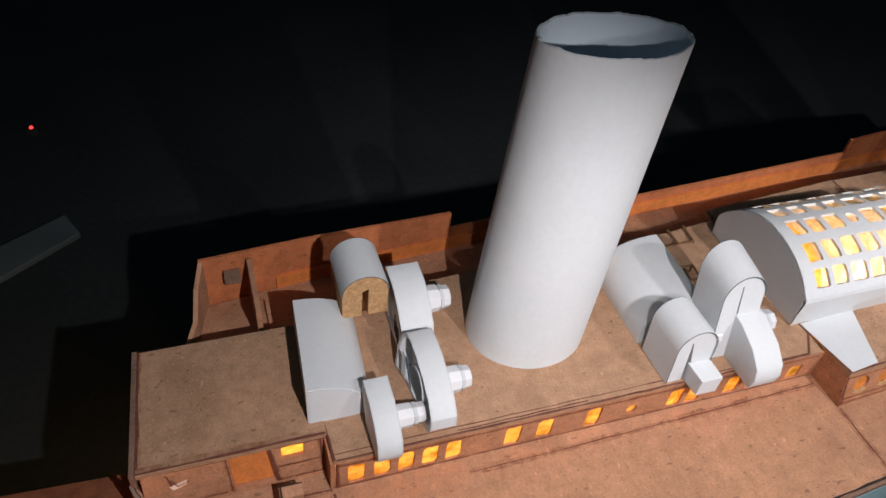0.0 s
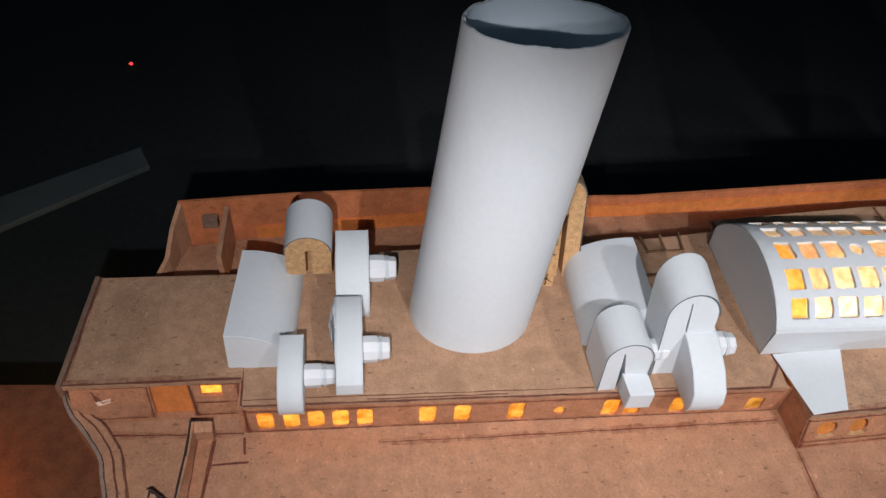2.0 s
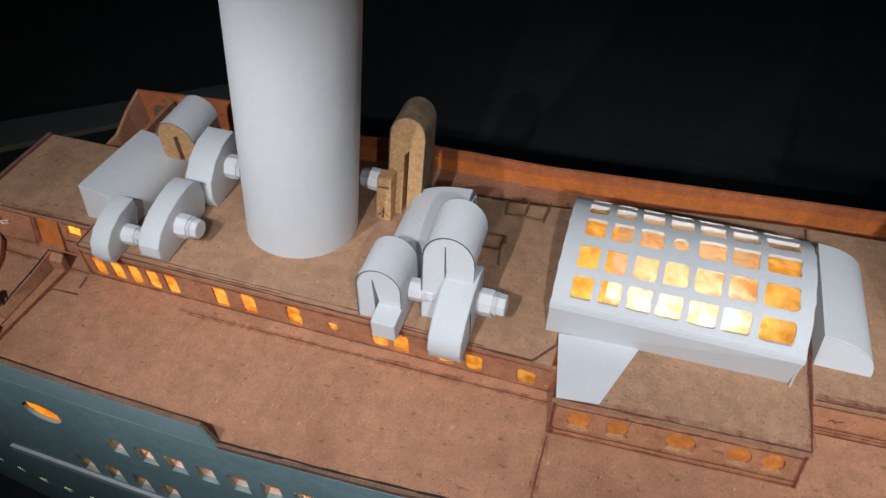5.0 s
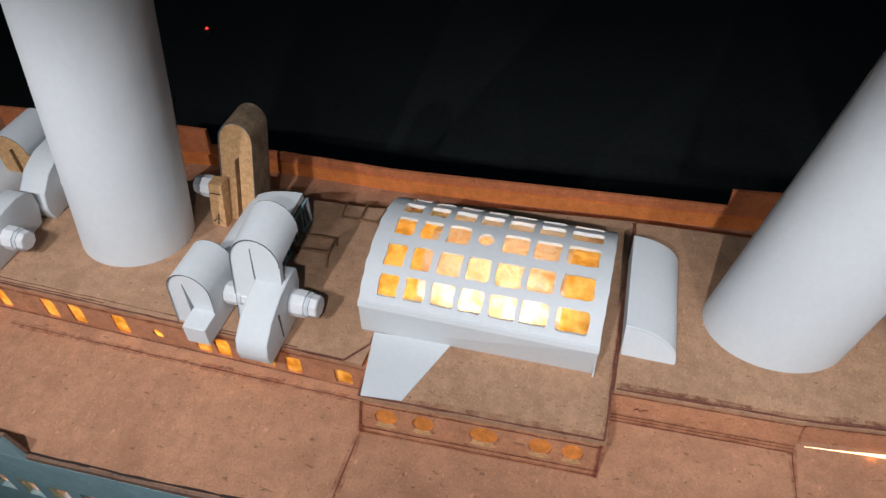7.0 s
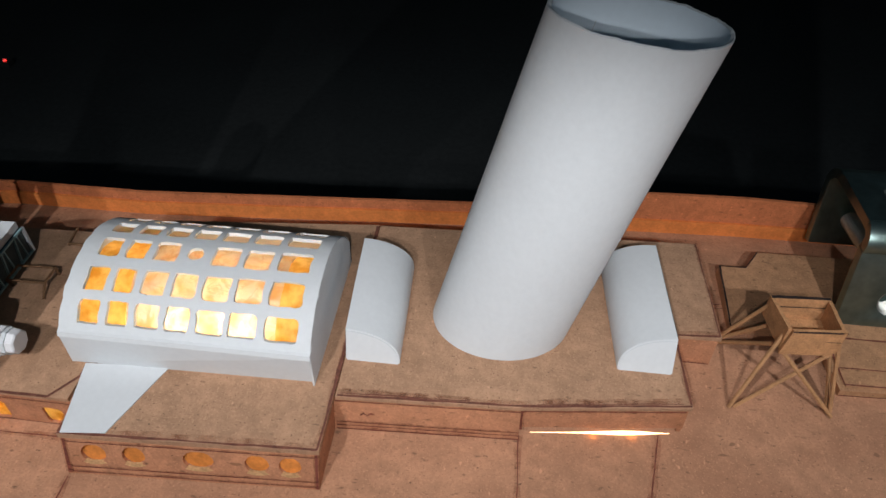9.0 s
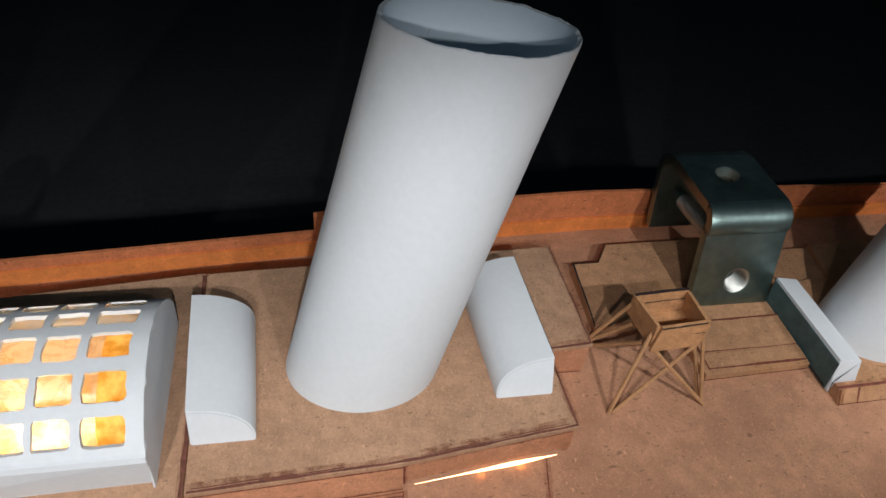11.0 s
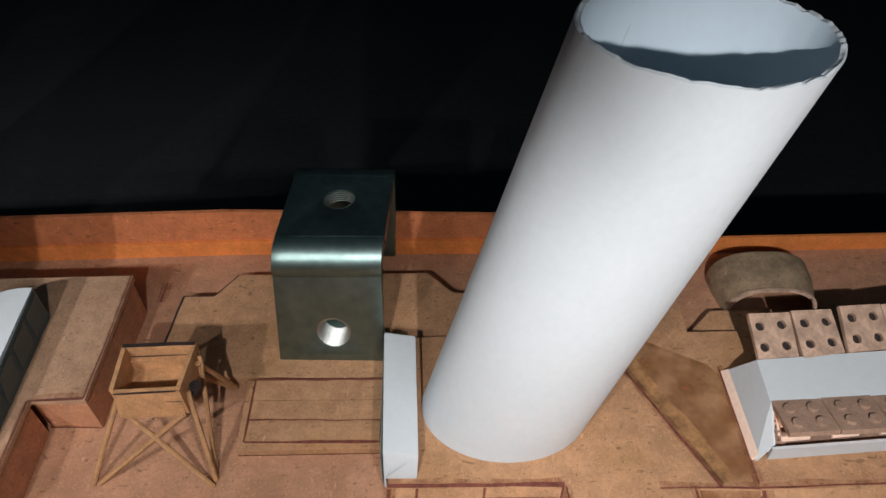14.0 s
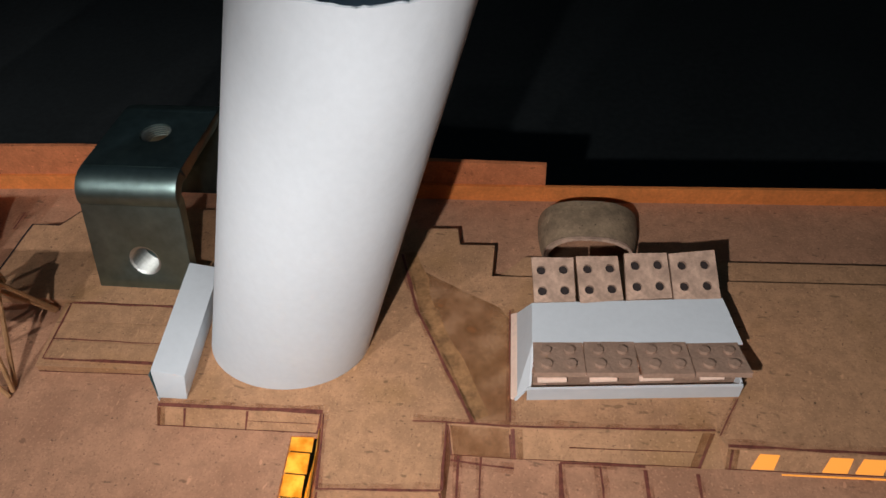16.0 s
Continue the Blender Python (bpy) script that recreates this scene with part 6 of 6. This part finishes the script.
# notched partition across the near side deck: a sloping board and a small upright fin
CREST = [(-301, -9.6, -8.6), (-301.2, -15, -9.4), (-301.6, -22, -10.4), (-303, -33, -12.2), (-303.6, -37.5, -13.4), (-304, -41, -13.0)]
g = G().loft([[(-299.2, y, zd(-299)), (x + 1.6, y, zz), (x, y, zz), (x - 0.6, y, zd(-301))] for x, y, zz in CREST])
g.prism([(-304, -40.6), (-309.5, -34.0), (-311, -34.6), (-311.5, -51), (-309.5, -51)], zd(-305), lambda x, y: -8.0 if x < -309 and y > -40 else -11.2)
g.prism([(-301, -9.4), (-293.4, -9.8), (-293.4, -12.6), (-300.6, -12.6)], zd(-297), lambda x, y: -9.0 - 0.9 * max(0, -10 - y))
plinth = G().prism([(-299.4, -12.4), (-294.0, -12.4), (-296.8, -53), (-300.4, -53)], zd(-297), zd(-297) + 1.0)
structure("plinth_near", plinth, WALLB, "low board plinth along the partition")
# black line paints the zigzag shadow along the notched crest
ink = G()
ink.line([(-293.4, -9.7, -8.9), (-301, -9.6, -8.5)], 0.7, 0.2).line([(x + 0.6, y, zz) for x, y, zz in CREST[:5]] + [(-309.6, -34.6, -7.8), (-311, -51, -11.1)], 0.9, 0.25)
structure("shadow_line_partition", ink, DARKINK, "black line for the shadow along the board partition's crest", category="pen line")
ink = G()
ink.line([(-293.4, -12, zd(-294)), (-295.2, -35, zd(-294)), (-296.4, -57, zd(-294))], 1.1).line([(-299.0, -13, zd(-297) + 1.05), (-300.0, -52, zd(-297) + 1.05)], 0.5).line([(-294, -22, zd(-290)), (-281, -21.5, zd(-285))], 0.7).line([(-283.2, -12.0, zd(-283)), (-282.4, -18.6, zd(-283))], 1.0)
structure("pen_line_bow", ink, REDINK, "red-brown pen lines on the deck at the partition", category="pen line")
structure("partition_near", g, BOARD, "notched brown board partition across the side deck")
g = G().loft([[(-322, -58.8, zd(-300)), (-296, -58.8, zd(-300)), (-297, -54.4, -5), (-323, -54.4, -5)], [(-322, -57.2, zd(-300)), (-296, -57.2, zd(-300)), (-297, -52.8, -5), (-323, -52.8, -5)]]).box(-321, -319.6, -57, -50, zd(-300), -5.3).box(-297.4, -296, -57, -51, zd(-300), -5.3)
structure("wing_box", g, BOARD, "small brown board box at the ship's side")
# fore deck lower down
g = G().prism([(-343.5, 21), (-322, -14), (-322, -60), (-420, -50.5), (-480, -44.5), (-480, 27)], -32, -30)
structure("fore_deck", g, FOREB, "lower dark brown board deck at the bow")
g = G().prism([(-331, -51.5), (-318, -51.5), (-322.5, -39.6), (-326.6, -38.6)], -30, lambda x, y: -6.0 - 0.05 * (y + 51))
structure("wing_block", g, BOARD, "small wedge-shaped brown board block beside the curved wall", bevel=0.3)
ink = G()
wing = lambda x, q: (x, -58.8 + 4.4 * q, zd(-300) + (-5 - zd(-300)) * q)
for x0, q0, x1, q1 in ((-311, 0.70, -309.4, 0.42), (-309.4, 0.42, -306.5, 0.34), (-306.5, 0.34, -303.5, 0.46), (-313.2, 0.8, -311.6, 0.45)):
    face_line(ink, wing(x0, q0), wing(x1, q1), 0.6, 0.5)
structure("pen_line_wing", ink, DARKINK, "black scribbled strokes on the board", category="pen line")
# far corner: curved sweep, partition, small block
g = G()
SW = [(-317, 86, 5.2), (-320, 78, -1), (-322, 68, -9), (-327, 58, -14), (-334, 51, -16.5)]
for (a, b, c), (d, e, f) in zip(SW, SW[1:]):
    g.loft([[(a, b, -19), (a + 1.8, b, -19), (a + 1.8, b, c), (a, b, c)], [(d, e, -19), (d + 1.8, e, -19), (d + 1.8, e, f), (d, e, f)]])
structure("bulwark_sweep", g, BOARD, "brown board bulwark sweeping down at the bow")
g = G().box(-298.4, -296.4, 58, 87, zd(-290) - 2.5, 2.5).box(-293.4, -291.8, 60, 80, zd(-290) - 2.5, zd(-290) + 1.2)
structure("partition_far", g, BOARD, "brown board partition by the far bulwark")
g = G().box(-308, -301.5, 83.2, 86.6, -7, -1.5)
tagged(new("card_block", finish("card_block", g, EDGE, (-304.5, 85, -7), 0.3)), "small dark card block glued to the bulwark", "card block").location = Vector((-304.5, 85, -7)) * MM

# ---------------------------------------------------------------- behind the ship in the dark
g = G().prism([(-800, 10), (-403, 309), (-414, 332), (-815, 70)], -165, -160)
tagged(new("plank", finish("plank", g, GREYP, (-640, 190, -165), 1.0)), "pale grey plank lying in the dark behind the ship", "plank").location = Vector((-640, 190, -165)) * MM
pl = thing("pilot_light", (-444, 450, -165), "small red pilot light glowing in the dark", "pilot light")
part("housing", G().box(-449, -439, 447, 457, -165, -160), DARK, pl, bevel=0.5)
part("lamp", G().rod((-444, 451, -160.2), (-444, 450.5, -159), 1.7, 10), GLOW, pl, "glowing red lamp")
